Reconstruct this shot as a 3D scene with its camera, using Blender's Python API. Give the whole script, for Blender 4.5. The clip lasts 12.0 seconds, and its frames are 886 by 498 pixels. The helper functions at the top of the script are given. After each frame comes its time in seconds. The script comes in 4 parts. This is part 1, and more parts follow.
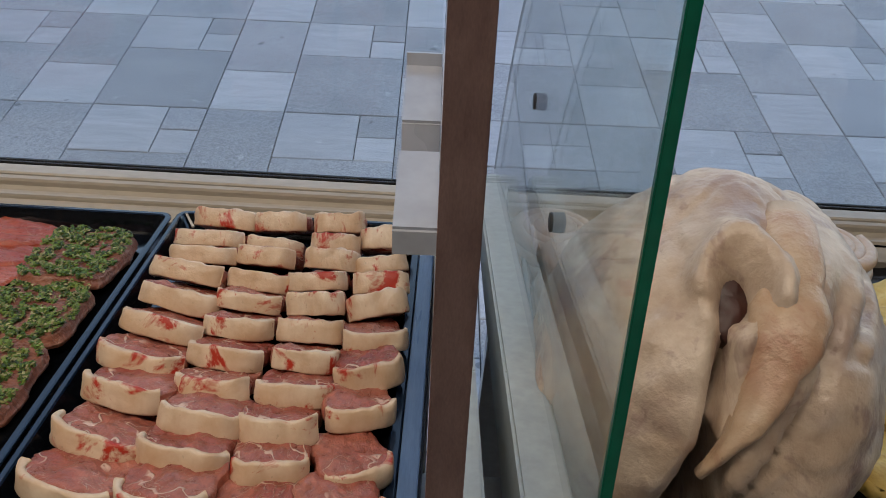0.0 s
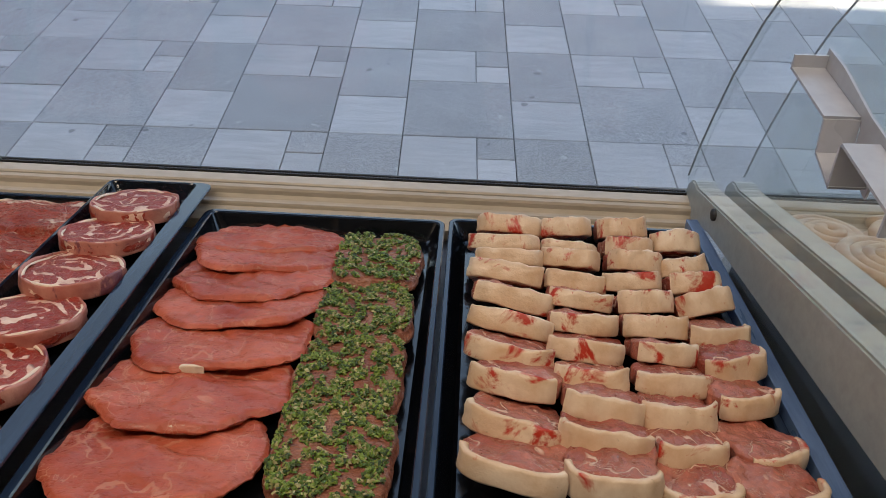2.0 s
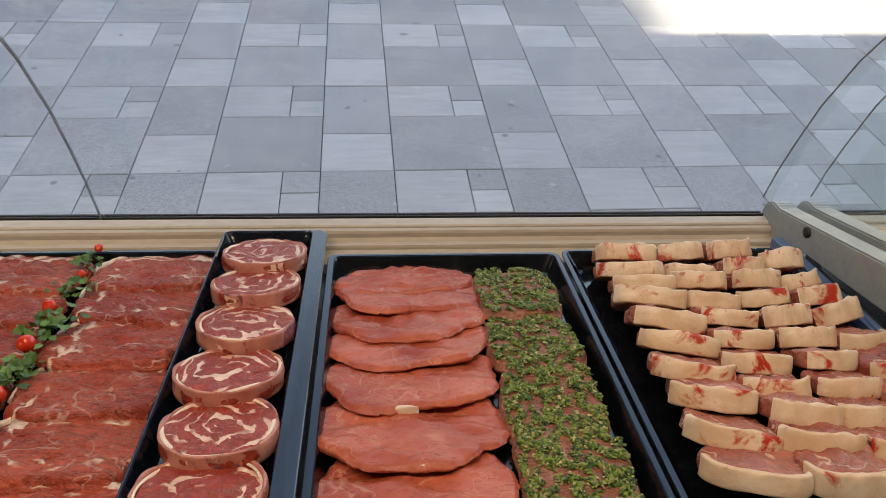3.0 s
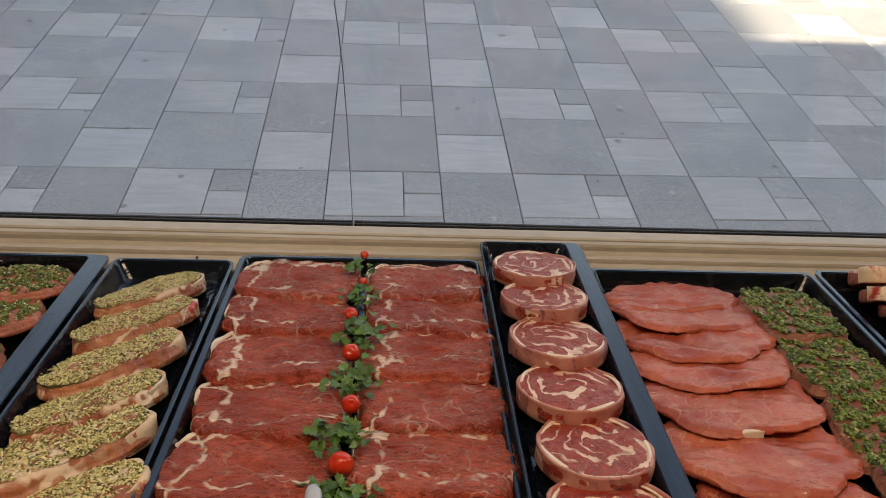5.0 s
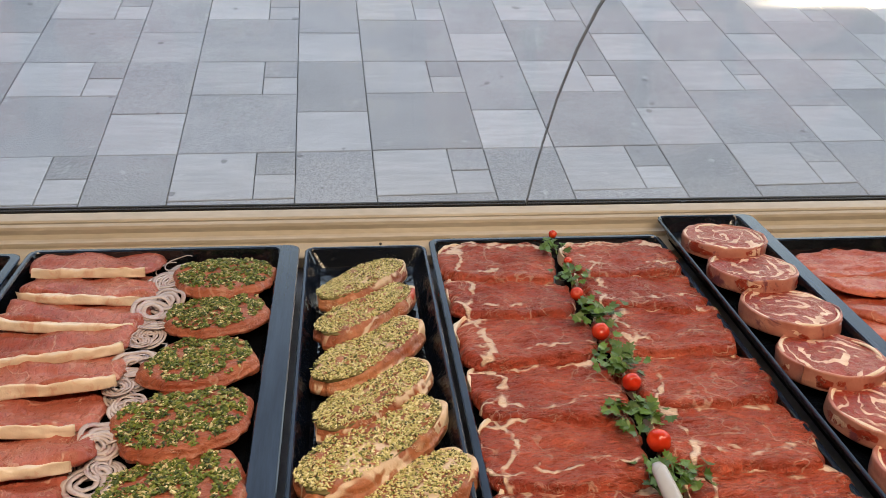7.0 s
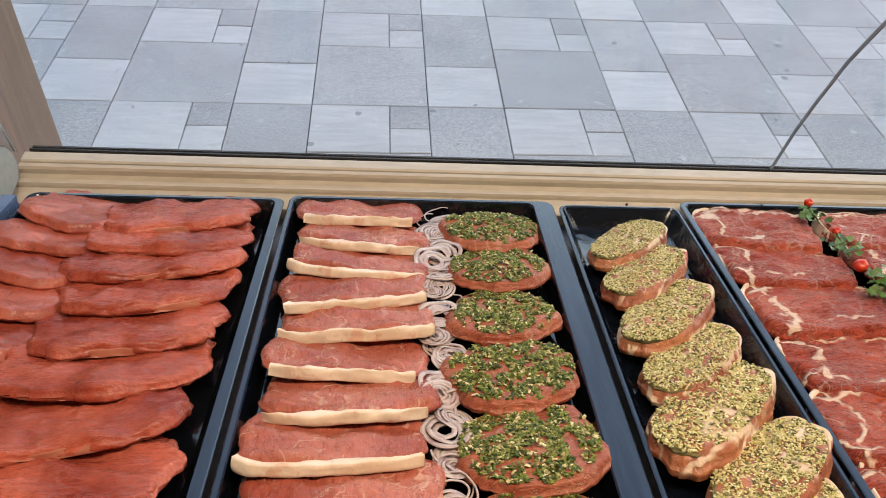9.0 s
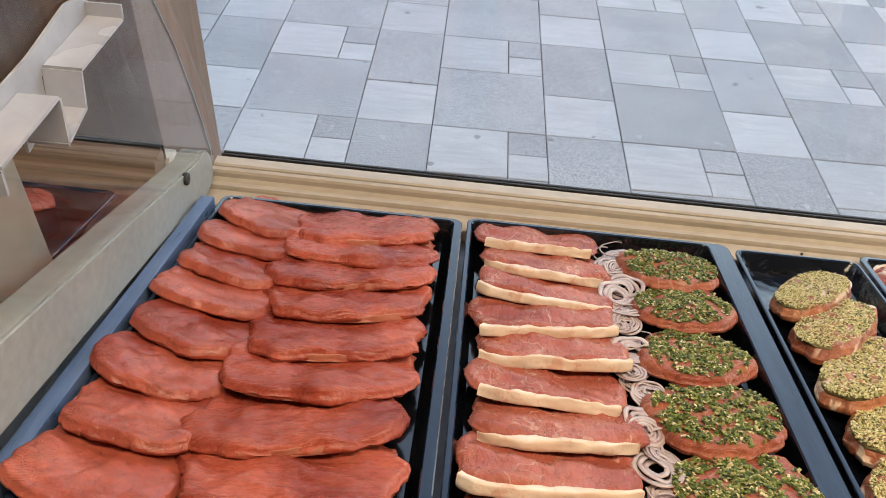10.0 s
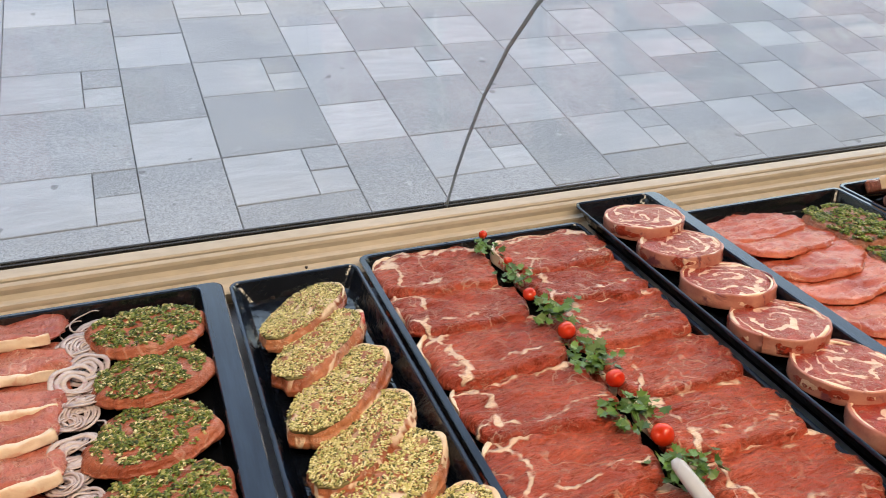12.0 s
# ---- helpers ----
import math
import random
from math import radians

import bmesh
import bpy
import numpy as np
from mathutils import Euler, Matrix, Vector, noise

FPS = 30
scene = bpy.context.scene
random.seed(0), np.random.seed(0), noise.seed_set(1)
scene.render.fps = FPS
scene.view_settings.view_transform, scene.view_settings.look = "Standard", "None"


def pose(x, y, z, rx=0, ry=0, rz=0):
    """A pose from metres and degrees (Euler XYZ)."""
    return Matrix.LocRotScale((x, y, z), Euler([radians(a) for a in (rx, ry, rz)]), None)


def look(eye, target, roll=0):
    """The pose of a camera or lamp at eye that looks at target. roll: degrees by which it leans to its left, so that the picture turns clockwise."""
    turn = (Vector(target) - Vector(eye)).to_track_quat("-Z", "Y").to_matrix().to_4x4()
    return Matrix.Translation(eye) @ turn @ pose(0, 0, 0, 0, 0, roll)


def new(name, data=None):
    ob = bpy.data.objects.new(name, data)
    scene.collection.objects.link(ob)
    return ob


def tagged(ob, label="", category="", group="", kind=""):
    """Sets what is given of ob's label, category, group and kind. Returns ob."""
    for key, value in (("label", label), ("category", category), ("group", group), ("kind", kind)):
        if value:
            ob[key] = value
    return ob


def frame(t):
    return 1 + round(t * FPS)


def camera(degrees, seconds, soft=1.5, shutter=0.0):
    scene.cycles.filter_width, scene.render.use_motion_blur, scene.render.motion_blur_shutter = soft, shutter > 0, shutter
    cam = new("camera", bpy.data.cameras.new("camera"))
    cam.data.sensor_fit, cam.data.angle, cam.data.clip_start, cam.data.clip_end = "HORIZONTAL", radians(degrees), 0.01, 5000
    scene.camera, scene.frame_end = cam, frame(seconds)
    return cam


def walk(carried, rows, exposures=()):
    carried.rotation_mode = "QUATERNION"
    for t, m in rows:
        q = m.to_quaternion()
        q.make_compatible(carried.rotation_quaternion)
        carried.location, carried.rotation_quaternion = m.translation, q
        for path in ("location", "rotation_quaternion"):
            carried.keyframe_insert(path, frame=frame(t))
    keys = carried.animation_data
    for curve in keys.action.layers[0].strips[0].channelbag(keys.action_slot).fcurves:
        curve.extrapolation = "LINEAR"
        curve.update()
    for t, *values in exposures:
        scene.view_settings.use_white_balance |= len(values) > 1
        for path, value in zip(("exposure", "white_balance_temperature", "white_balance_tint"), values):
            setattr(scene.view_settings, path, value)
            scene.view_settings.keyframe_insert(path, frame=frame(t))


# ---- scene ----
cam = camera(60.2, 12.0, soft=0.6, shutter=0.06)
PATH = [
    (0, (1.636, -2.565, 1.712), (1.678, -1.112, 0.338), 3.4),
    (0.5, (1.579, -2.572, 1.71), (1.522, -1.067, 0.395), 0.8),
    (1, (1.419, -2.632, 1.7), (1.553, -1.095, 0.428), 2.9),
    (1.5, (1.287, -2.658, 1.716), (1.339, -1.1, 0.463), 2.4),
    (2, (1.245, -2.622, 1.694), (1.235, -1.118, 0.375), 1.8),
    (2.5, (1.073, -2.643, 1.708), (1.263, -1.101, 0.449), 3.3),
    (2.7, (0.987, -2.655, 1.729), (1.204, -1.108, 0.479), 3.6),
    (4.3, (0.78, -2.578, 1.707), (0.921, -1.058, 0.415), 2.2),
    (4.5, (0.69, -2.584, 1.722), (0.839, -1.051, 0.445), 2.0),
    (5, (0.521, -2.603, 1.732), (0.678, -1.062, 0.467), 4.1),
    (5.5, (0.477, -2.601, 1.737), (0.536, -1.06, 0.463), 4.3),
    (6, (0.477, -2.581, 1.717), (0.485, -1.078, 0.398), 3.4),
    (6.5, (0.318, -2.554, 1.701), (0.505, -1.058, 0.387), 4.4),
    (7, (0.141, -2.564, 1.718), (0.419, -1.077, 0.409), 4.8),
    (7.2, (0.113, -2.564, 1.705), (0.363, -1.078, 0.39), 5.1),
    (8.8, (-0.11, -2.52, 1.686), (0.086, -1.094, 0.297), 5.1),
    (9, (-0.179, -2.526, 1.686), (-0.019, -1.099, 0.294), 4.7),
    (9.5, (-0.288, -2.53, 1.691), (-0.149, -1.055, 0.347), 6.3),
    (10, (-0.345, -2.533, 1.691), (-0.357, -1.067, 0.331), 4.9),
    (10.5, (-0.331, -2.536, 1.693), (-0.382, -1.075, 0.329), 3.5),
    (11, (-0.263, -2.513, 1.693), (-0.15, -1.063, 0.32), 3.5),
    (11.5, (-0.144, -2.479, 1.697), (0.25, -1.057, 0.347), 4.9),
    (12, (0.0, -2.459, 1.699), (0.705, -1.11, 0.401), 8.7),
]
EXPOSURE = [(0, 1.75, 7100, 11), (0.5, 2.4, 7400, 12), (1.0, 2.25, 7500, 13), (1.5, 1.8, 7800, 13), (2.0, 1.85, 7600, 13), (2.5, 2.05, 8000, 14), (5.0, 1.73, 9100, 15), (5.5, 1.7, 9200, 15), (6.5, 2.22, 9300, 15), (7, 2.28, 9300, 15), (9.5, 2.59, 8700, 14), (12, 2.6, 9000, 14)]
walk(cam, [(t, look(eye, target, roll)) for t, eye, target, roll in PATH], EXPOSURE)

# ---- light ----
SUN = Vector((-0.75, -0.35, 0.56)).normalized()
world = bpy.data.worlds.new("sky")
world.use_nodes = True
scene.world = world
wn = world.node_tree
sky = wn.nodes.new("ShaderNodeTexSky")
sky.sky_type, sky.sun_disc = "NISHITA", False
sky.sun_elevation = math.asin(SUN.z)
sky.sun_rotation = math.atan2(SUN.x, SUN.y)
wn.links.new(sky.outputs[0], wn.nodes["Background"].inputs[0])
wn.nodes["Background"].inputs[1].default_value = 0.15
sun = new("sun", bpy.data.lights.new("sun", "SUN"))
sun.data.energy, sun.data.angle, sun.data.color = 4.5, radians(0.6), (1.0, 0.95, 0.87)
sun.matrix_world = look(SUN * 30, (0, 0, 0))


# Assumed lamps, no fitting seen: they supply the warm light on the meat.
def ceiling_lamp(x, y, power):
    lamp = new("lamp", bpy.data.lights.new("lamp", "AREA"))
    lamp.data.shape, lamp.data.size, lamp.data.size_y = "RECTANGLE", 1.15, 0.25
    lamp.data.energy, lamp.data.color = power, (1.0, 0.90, 0.80)
    lamp.matrix_world = look((x, y, 2.74), (x, y, 0))


# Places and powers are set to balance brightness along the counter.
for lx, power in ((-0.25, 3.5), (0.85, 2.9), (1.95, 2.3)):
    ceiling_lamp(lx, -2.35, power)


# ---- materials ----
class Mat:
    def __init__(self, name):
        self.m = bpy.data.materials.new(name)
        self.m.use_nodes = True
        self.t = self.m.node_tree
        self.b = self.t.nodes["Principled BSDF"]

    def node(self, kind, **inputs):
        n = self.t.nodes.new("ShaderNode" + kind)
        for k, v in inputs.items():
            self.put(n.inputs[int(k[1:]) if k[0] == "i" and k[1:].isdigit() else k.replace("_", " ")], v)
        return n

    def put(self, socket, v):
        if isinstance(v, bpy.types.NodeSocket):
            self.t.links.new(v, socket)
        elif isinstance(v, tuple) and len(v) == 3 and socket.type == "RGBA":
            socket.default_value = (*v, 1)
        else:
            socket.default_value = v

    def coords(self, scale=(1, 1, 1), vary=True):
        tc = self.node("TexCoord")
        mp = self.node("Mapping", Vector=tc.outputs["Object"], Scale=scale)
        if vary:
            oi = self.node("ObjectInfo")
            mul = self.node("Math", i0=oi.outputs["Random"], i1=37.0)
            mul.operation = "MULTIPLY"
            add = self.node("VectorMath", i0=mp.outputs[0], i1=mul.outputs[0])
            return add.outputs[0]
        return mp.outputs[0]

    def noise(self, vec, scale, detail=4.0, rough=0.55, dist=0.0):
        return self.node("TexNoise", Vector=vec, Scale=scale, Detail=detail, Roughness=rough, Distortion=dist).outputs[0]

    def ramp(self, fac, *stops):
        r = self.node("ValToRGB", Fac=fac)
        e = r.color_ramp.elements
        while len(e) < len(stops):
            e.new(0.5)
        for k, (p, c) in zip(e, stops):
            k.position, k.color = p, (*c, 1) if isinstance(c, tuple) else (c, c, c, 1)
        return r.outputs[0]

    def mix(self, fac, a, b, blend="MIX"):
        m = self.node("Mix")
        m.data_type, m.blend_type = "RGBA", blend
        self.put(m.inputs[0], fac), self.put(m.inputs[6], a), self.put(m.inputs[7], b)
        return m.outputs[2]

    def math(self, op, a, b=0.0):
        m = self.node("Math", i0=a, i1=b)
        m.operation = op
        return m.outputs[0]

    def bump(self, height, strength, distance):
        return self.node("Bump", Height=height, Strength=strength, Distance=distance).outputs[0]

    def done(self, color, rough, normal=None, metallic=0.0, coat=0.0):
        self.put(self.b.inputs["Base Color"], color)
        self.put(self.b.inputs["Roughness"], rough)
        self.put(self.b.inputs["Metallic"], metallic)
        if coat:
            self.b.inputs["Coat Weight"].default_value = coat
            self.b.inputs["Coat Roughness"].default_value = 0.18
        if normal:
            self.put(self.b.inputs["Normal"], normal)
        return self.m


def plain(name, a, b, scale=20, rough=(0.4, 0.55), bump=0.1, dist=0.002, metallic=0.0, stretch=(1, 1, 1)):
    m = Mat(name)
    v = m.coords(stretch)
    n1, n2 = m.noise(v, scale), m.noise(v, scale * 9, 3)
    c = m.mix(m.ramp(n1, (0.3, 0.0), (0.7, 1.0)), a, b)
    c = m.mix(0.12, c, m.ramp(n2, (0.3, 0.15), (0.7, 0.9)), "OVERLAY")
    r = m.ramp(n1, (0.3, rough[0]), (0.7, rough[1]))
    return m.done(c, r, m.bump(n2, bump, dist), metallic)


def paving(name, a, b, speck, streak):
    m = Mat(name)
    v = m.coords()
    oi = m.node("ObjectInfo").outputs["Random"]
    cloud = m.noise(v, 3.5, 3)
    c = m.mix(m.ramp(cloud, (0.3, 0.0), (0.7, 1.0)), a, b)
    grain = m.noise(v, 150, 4, 0.75)
    c = m.mix(speck, c, m.ramp(grain, (0.35, 0.0), (0.65, 1.0)), "OVERLAY")
    if streak:
        sv = m.coords((2.2, 14, 1))
        c = m.mix(streak, c, m.ramp(m.noise(sv, 2.5, 4, 0.6, 0.6), (0.35, 0.2), (0.65, 0.85)), "OVERLAY")
    c = m.mix(1.0, c, m.ramp(oi, (0.0, 0.86), (1.0, 1.0)), "MULTIPLY")
    spots = m.ramp(m.noise(v, 22, 2, 0.4), (0.70, 0.0), (0.76, 1.0))
    c = m.mix(m.math("MULTIPLY", spots, 0.25), c, (0.75, 0.75, 0.74))
    pits = m.ramp(m.noise(v, 52, 3, 0.6), (0.65, 0.0), (0.70, 2.4 * speck))
    c = m.mix(pits, c, (0.20, 0.20, 0.205))
    flecks = m.ramp(m.noise(v, 61, 3, 0.6), (0.67, 0.0), (0.72, 2.0 * speck))
    c = m.mix(flecks, c, (0.66, 0.66, 0.66))
    gum = m.ramp(m.noise(v, 13, 1, 0.3), (0.775, 0.0), (0.79, 0.55))
    c = m.mix(gum, c, (0.10, 0.10, 0.10))
    return m.done(c, 0.72, m.bump(grain, 0.35, 0.0015))


def meat(name, dark, light, fat, veins=0.5, vscale=22, fibre=(1, 3.5, 1), speck=0.2, rough=0.34, cells=False, seam=0.022, relief=0.003, grain=1.0, sheen=0.3, threads=0.5, anatomy=None):
    """Raw lean: soft patches of colour, fine fibres, seams and threads of fat, a wet surface. anatomy: the half width and depth of a cut with a cap and an eye."""
    m = Mat(name)
    v, fv = m.coords(), m.coords(fibre)
    off = m.node("VectorMath", i0=m.node("TexNoise", Vector=v, Scale=16.0, Detail=3.0).outputs[1], i1=(0.07, 0.07, 0.07))
    off.operation = "MULTIPLY"
    wv = m.node("VectorMath", i0=v, i1=off.outputs[0]).outputs[0]
    patch = m.noise(v, 11, 3, 0.5)
    c = m.mix(m.ramp(patch, (0.34, 0.0), (0.66, 1.0)), dark, light)
    strands = m.noise(fv, 95, 5, 0.62, 0.5)
    c = m.mix(0.42 * grain, c, m.ramp(strands, (0.30, 0.12), (0.70, 0.88)), "OVERLAY")
    if cells:
        vor = m.node("TexVoronoi", Vector=wv, Scale=float(vscale))
        vor.feature = "DISTANCE_TO_EDGE"
        line = m.ramp(vor.outputs["Distance"], (0.0, 1.0), (0.075, 0.0))
    else:
        contour = m.math("ABSOLUTE", m.math("SUBTRACT", m.noise(wv, vscale, 2, 0.5), 0.5))
        line = m.ramp(contour, (0.0, 1.0), (seam * 0.6, 0.9), (seam, 0.0))
    gate = m.ramp(m.noise(v, 14, 2), (0.47, 0.0), (0.54, 1.0))
    fine = m.ramp(m.noise(fv, 170, 3, 0.65, 1.2), (0.62, 0.0), (0.69, speck))
    thin = m.math("ABSOLUTE", m.math("SUBTRACT", m.noise(wv, vscale * 2.6, 3, 0.6), 0.5))
    thin = m.math("MULTIPLY", m.ramp(thin, (0.0, 1.0), (0.016, 0.0)), m.ramp(m.noise(v, 23, 2), (0.48, 0.0), (0.58, threads)))
    mask = m.math("MAXIMUM", m.math("MULTIPLY", m.math("MULTIPLY", line, gate), veins), m.math("MAXIMUM", fine, thin))
    if anatomy:
        hw, hd = anatomy
        split = m.node("SeparateXYZ", Vector=m.node("TexCoord").outputs["Object"])
        px, py = split.outputs[0], split.outputs[1]
        sway = m.math("MULTIPLY", m.math("SUBTRACT", m.noise(v, 20, 3, 0.6), 0.5), 0.060)
        lines = []
        for along, at, bend, wide, lo in ((px, -0.62 * hw, 3.5, 0.0028, 0.40), (py, 0.66 * hd, 1.6, 0.0036, 0.42), (py, -0.60 * hd, -1.2, 0.0020, 0.47), (py, 0.90 * hd, 0.6, 0.0050, 0.40)):
            other = py if along is px else px
            curve = m.math("ADD", m.math("SUBTRACT", along, at), m.math("ADD", sway, m.math("MULTIPLY", m.math("MULTIPLY", other, other), bend)))
            near = m.ramp(m.math("DIVIDE", m.math("ABSOLUTE", curve), wide * 4), (0.0, 1.0), (0.22, 0.9), (0.42, 0.0))
            lines.append(m.math("MULTIPLY", near, m.ramp(m.noise(v, 31 + 900 * wide, 2), (lo, 0.0), (lo + 0.10, 1.0))))
        for k in lines:
            mask = m.math("MAXIMUM", mask, k)
    c = m.mix(mask, c, fat)
    furrow = m.noise(fv, 30, 4, 0.6, 0.4)
    height = m.math("ADD", m.math("MULTIPLY", strands, 0.55), m.math("MULTIPLY", mask, 0.35))
    height = m.math("ADD", height, m.math("MULTIPLY", furrow, 1.5 * grain))
    m.b.inputs["Specular IOR Level"].default_value = 0.34
    return m.done(c, m.ramp(strands, (0.3, rough - 0.10), (0.7, rough + 0.10)), m.bump(height, 1.0, relief), coat=0.35 * sheen)


def fatty(name, a, b, blood, amount=0.3, rough=0.36, stain=0.0, bleed=22.0, relief=0.0022):
    """Fat or crust: cream with warm patches, smears of blood or a darker tone."""
    m = Mat(name)
    v = m.coords()
    n = m.noise(v, 34, 5, 0.6)
    c = m.mix(m.ramp(n, (0.3, 0.0), (0.7, 1.0)), a, b)
    c = m.mix(m.ramp(m.noise(v, 13, 3, 0.5), (0.45, 0.0), (0.75, 0.5)), c, tuple(x * y for x, y in zip(a, (1.0, 0.86, 0.70))))
    g = m.ramp(m.noise(v, bleed, 5, 0.68, 0.6), (0.56, 0.0), (0.63, amount))
    c = m.mix(g, c, blood)
    if stain:
        c = m.mix(m.ramp(m.noise(v, 9, 4, 0.6), (0.50, 0.0), (0.68, stain)), c, blood)
    pores = m.ramp(m.noise(v, 150, 2, 0.5), (0.70, 0.0), (0.76, 0.35))
    c = m.mix(pores, c, tuple(0.45 * x for x in a))
    return m.done(c, rough, m.bump(m.noise(v, 70, 4, 0.6), 0.7, relief), coat=0.06)


def islands(name, *stops, rough=0.55):
    m = Mat(name)
    g = m.node("NewGeometry").outputs["Random Per Island"]
    return m.done(m.ramp(g, *stops), rough)


def swirl(name):
    """Rolled lamb: one thin sheet of fat wound through dark red lean, broken and uneven."""
    m = Mat(name)
    v = m.coords()
    off = m.node("VectorMath", i0=m.node("TexNoise", Vector=v, Scale=19.0, Detail=3.0).outputs[1], i1=(0.5, 0.5, 0.5))
    off.operation = "SUBTRACT"
    small = m.node("VectorMath", i0=off.outputs[0], i1=(0.085, 0.085, 0.0))
    small.operation = "MULTIPLY"
    p = m.node("VectorMath", i0=m.node("TexCoord").outputs["Object"], i1=small.outputs[0]).outputs[0]
    xyz = m.node("SeparateXYZ", Vector=p)
    px, py = xyz.outputs[0], xyz.outputs[1]
    r = m.math("SQRT", m.math("ADD", m.math("MULTIPLY", px, px), m.math("MULTIPLY", py, py)))
    turn = m.math("DIVIDE", m.math("ARCTAN2", py, px), 2 * math.pi)
    phase = m.math("FRACT", m.math("ADD", m.math("DIVIDE", r, 0.0215), turn))
    tri = m.math("ABSOLUTE", m.math("SUBTRACT", phase, 0.5))
    wide = m.math("MULTIPLY", m.ramp(m.noise(v, 38, 2), (0.36, 0.0), (0.62, 1.0)), 0.21)
    k = m.math("MULTIPLY", m.math("LESS_THAN", tri, wide), m.ramp(m.noise(v, 21, 2), (0.40, 0.0), (0.46, 1.0)))
    fibre = m.noise(v, 120, 5, 0.65, 0.6)
    c = m.mix(m.ramp(fibre, (0.3, 0.0), (0.7, 1.0)), (0.21, 0.015, 0.007), (0.40, 0.048, 0.024))
    thread = m.math("ABSOLUTE", m.math("SUBTRACT", m.noise(v, 60, 3, 0.6), 0.5))
    k = m.math("MAXIMUM", k, m.ramp(thread, (0.0, 0.55), (0.014, 0.0)))
    c = m.mix(k, c, m.ramp(m.noise(v, 50, 2), (0.35, (0.62, 0.36, 0.27)), (0.65, (0.80, 0.60, 0.48))))
    return m.done(c, 0.34, m.bump(m.math("ADD", fibre, k), 0.9, 0.0035), coat=0.06)


def black_tray(name, wrinkle, low, high):
    m = Mat(name)
    v = m.coords()
    n = m.noise(v, 14, 4, 0.6, 1.2)
    sc = m.noise(m.coords((1, 9, 1)), 40, 3)
    c = m.mix(m.ramp(sc, (0.55, 0.0), (0.75, 0.5)), tuple(0.3 * k for k in low), low)
    smear = m.noise(m.coords((5, 1.2, 1)), 9, 4, 0.6)
    c = m.mix(m.ramp(smear, (0.58, 0.0), (0.75, 0.25)), c, (0.05, 0.043, 0.04))
    m.b.inputs["IOR"].default_value = 1.6
    crumple = m.math("ABSOLUTE", m.math("SUBTRACT", m.noise(v, 11, 3, 0.6, 0.8), 0.5))
    h = m.math("ADD", m.math("MULTIPLY", n, wrinkle), m.math("MULTIPLY", crumple, -1.6 * wrinkle))
    return m.done(c, m.ramp(n, (0.3, high * 0.3), (0.7, high)), m.bump(h, 0.7, 0.012))


def glass(name, tint, base=0.025):
    m = Mat(name)
    t = m.t
    clear = m.node("BsdfTransparent", Color=tint)
    shine = m.node("BsdfGlossy", Roughness=0.02)
    lw = m.node("LayerWeight", Blend=0.5)
    gloss = m.math("ADD", m.math("MULTIPLY", m.math("POWER", lw.outputs["Facing"], 5.0), 0.9), base)
    mx = m.node("MixShader", i0=gloss, i1=clear.outputs[0], i2=shine.outputs[0])
    t.links.new(mx.outputs[0], t.nodes["Material Output"].inputs[0])
    return m.m


M_PAVE_DARK = paving("granite_dark", (0.35, 0.353, 0.358), (0.415, 0.417, 0.42), 0.32, 0.0)
M_PAVE_LIGHT = paving("granite_light", (0.462, 0.463, 0.468), (0.518, 0.518, 0.52), 0.10, 0.12)
M_JOINT = plain("joint_sand", (0.05, 0.05, 0.05), (0.09, 0.088, 0.085), 30, (0.85, 0.95), 0.5)
M_WALL = plain("plaster", (0.42, 0.40, 0.37), (0.48, 0.46, 0.43), 3, (0.6, 0.8), 0.2)
M_FLOOR = plain("floor_tile", (0.30, 0.28, 0.26), (0.36, 0.33, 0.30), 8, (0.3, 0.5), 0.1)
M_CREAM = plain("cream_plastic", (0.420, 0.372, 0.300), (0.490, 0.440, 0.366), 12, (0.3, 0.45), 0.06, stretch=(0.3, 1, 1))
M_GASKET = plain("black_rubber", (0.012, 0.012, 0.013), (0.025, 0.025, 0.026), 30, (0.5, 0.7))
M_CAP = plain("grey_plastic", (0.25, 0.278, 0.278), (0.305, 0.335, 0.33), 9, (0.28, 0.42), 0.05)
M_WHITE = plain("white_acrylic", (0.35, 0.375, 0.43), (0.39, 0.415, 0.47), 3, (0.22, 0.30), 0.01)
M_PLATE = plain("cream_plate", (0.27, 0.245, 0.215), (0.32, 0.29, 0.26), 4, (0.35, 0.5), 0.03)
M_STEEL = plain("brushed_metal", (0.23, 0.145, 0.13), (0.31, 0.205, 0.185), 18, (0.34, 0.48), 0.1, metallic=0.65, stretch=(6, 6, 0.5))
M_BED = plain("steel_bed", (0.10, 0.10, 0.11), (0.15, 0.15, 0.16), 14, (0.3, 0.5), metallic=0.6)
M_BODY = plain("case_body", (0.55, 0.53, 0.50), (0.62, 0.60, 0.57), 6, (0.35, 0.5))
# Blue in the black rim's base colour stands in for reflected sky.
M_RIM = plain("worn_black_sky_tint", (0.006, 0.013, 0.029), (0.018, 0.034, 0.066), 10, (0.04, 0.13), 0.04, stretch=(6, 0.6, 1))
M_STRIP = plain("blue_grey_plastic", (0.06, 0.115, 0.22), (0.11, 0.175, 0.31), 14, (0.25, 0.4), 0.1, stretch=(6, 0.6, 1))
# The slight blue of both black bases also stands in for mirrored sky.
M_TRAY = black_tray("black_melamine", 0.06, (0.009, 0.013, 0.020), 0.20)
M_FILM = black_tray("black_film", 0.45, (0.010, 0.017, 0.032), 0.18)
M_RIM.node_tree.nodes["Principled BSDF"].inputs["IOR"].default_value = 1.42
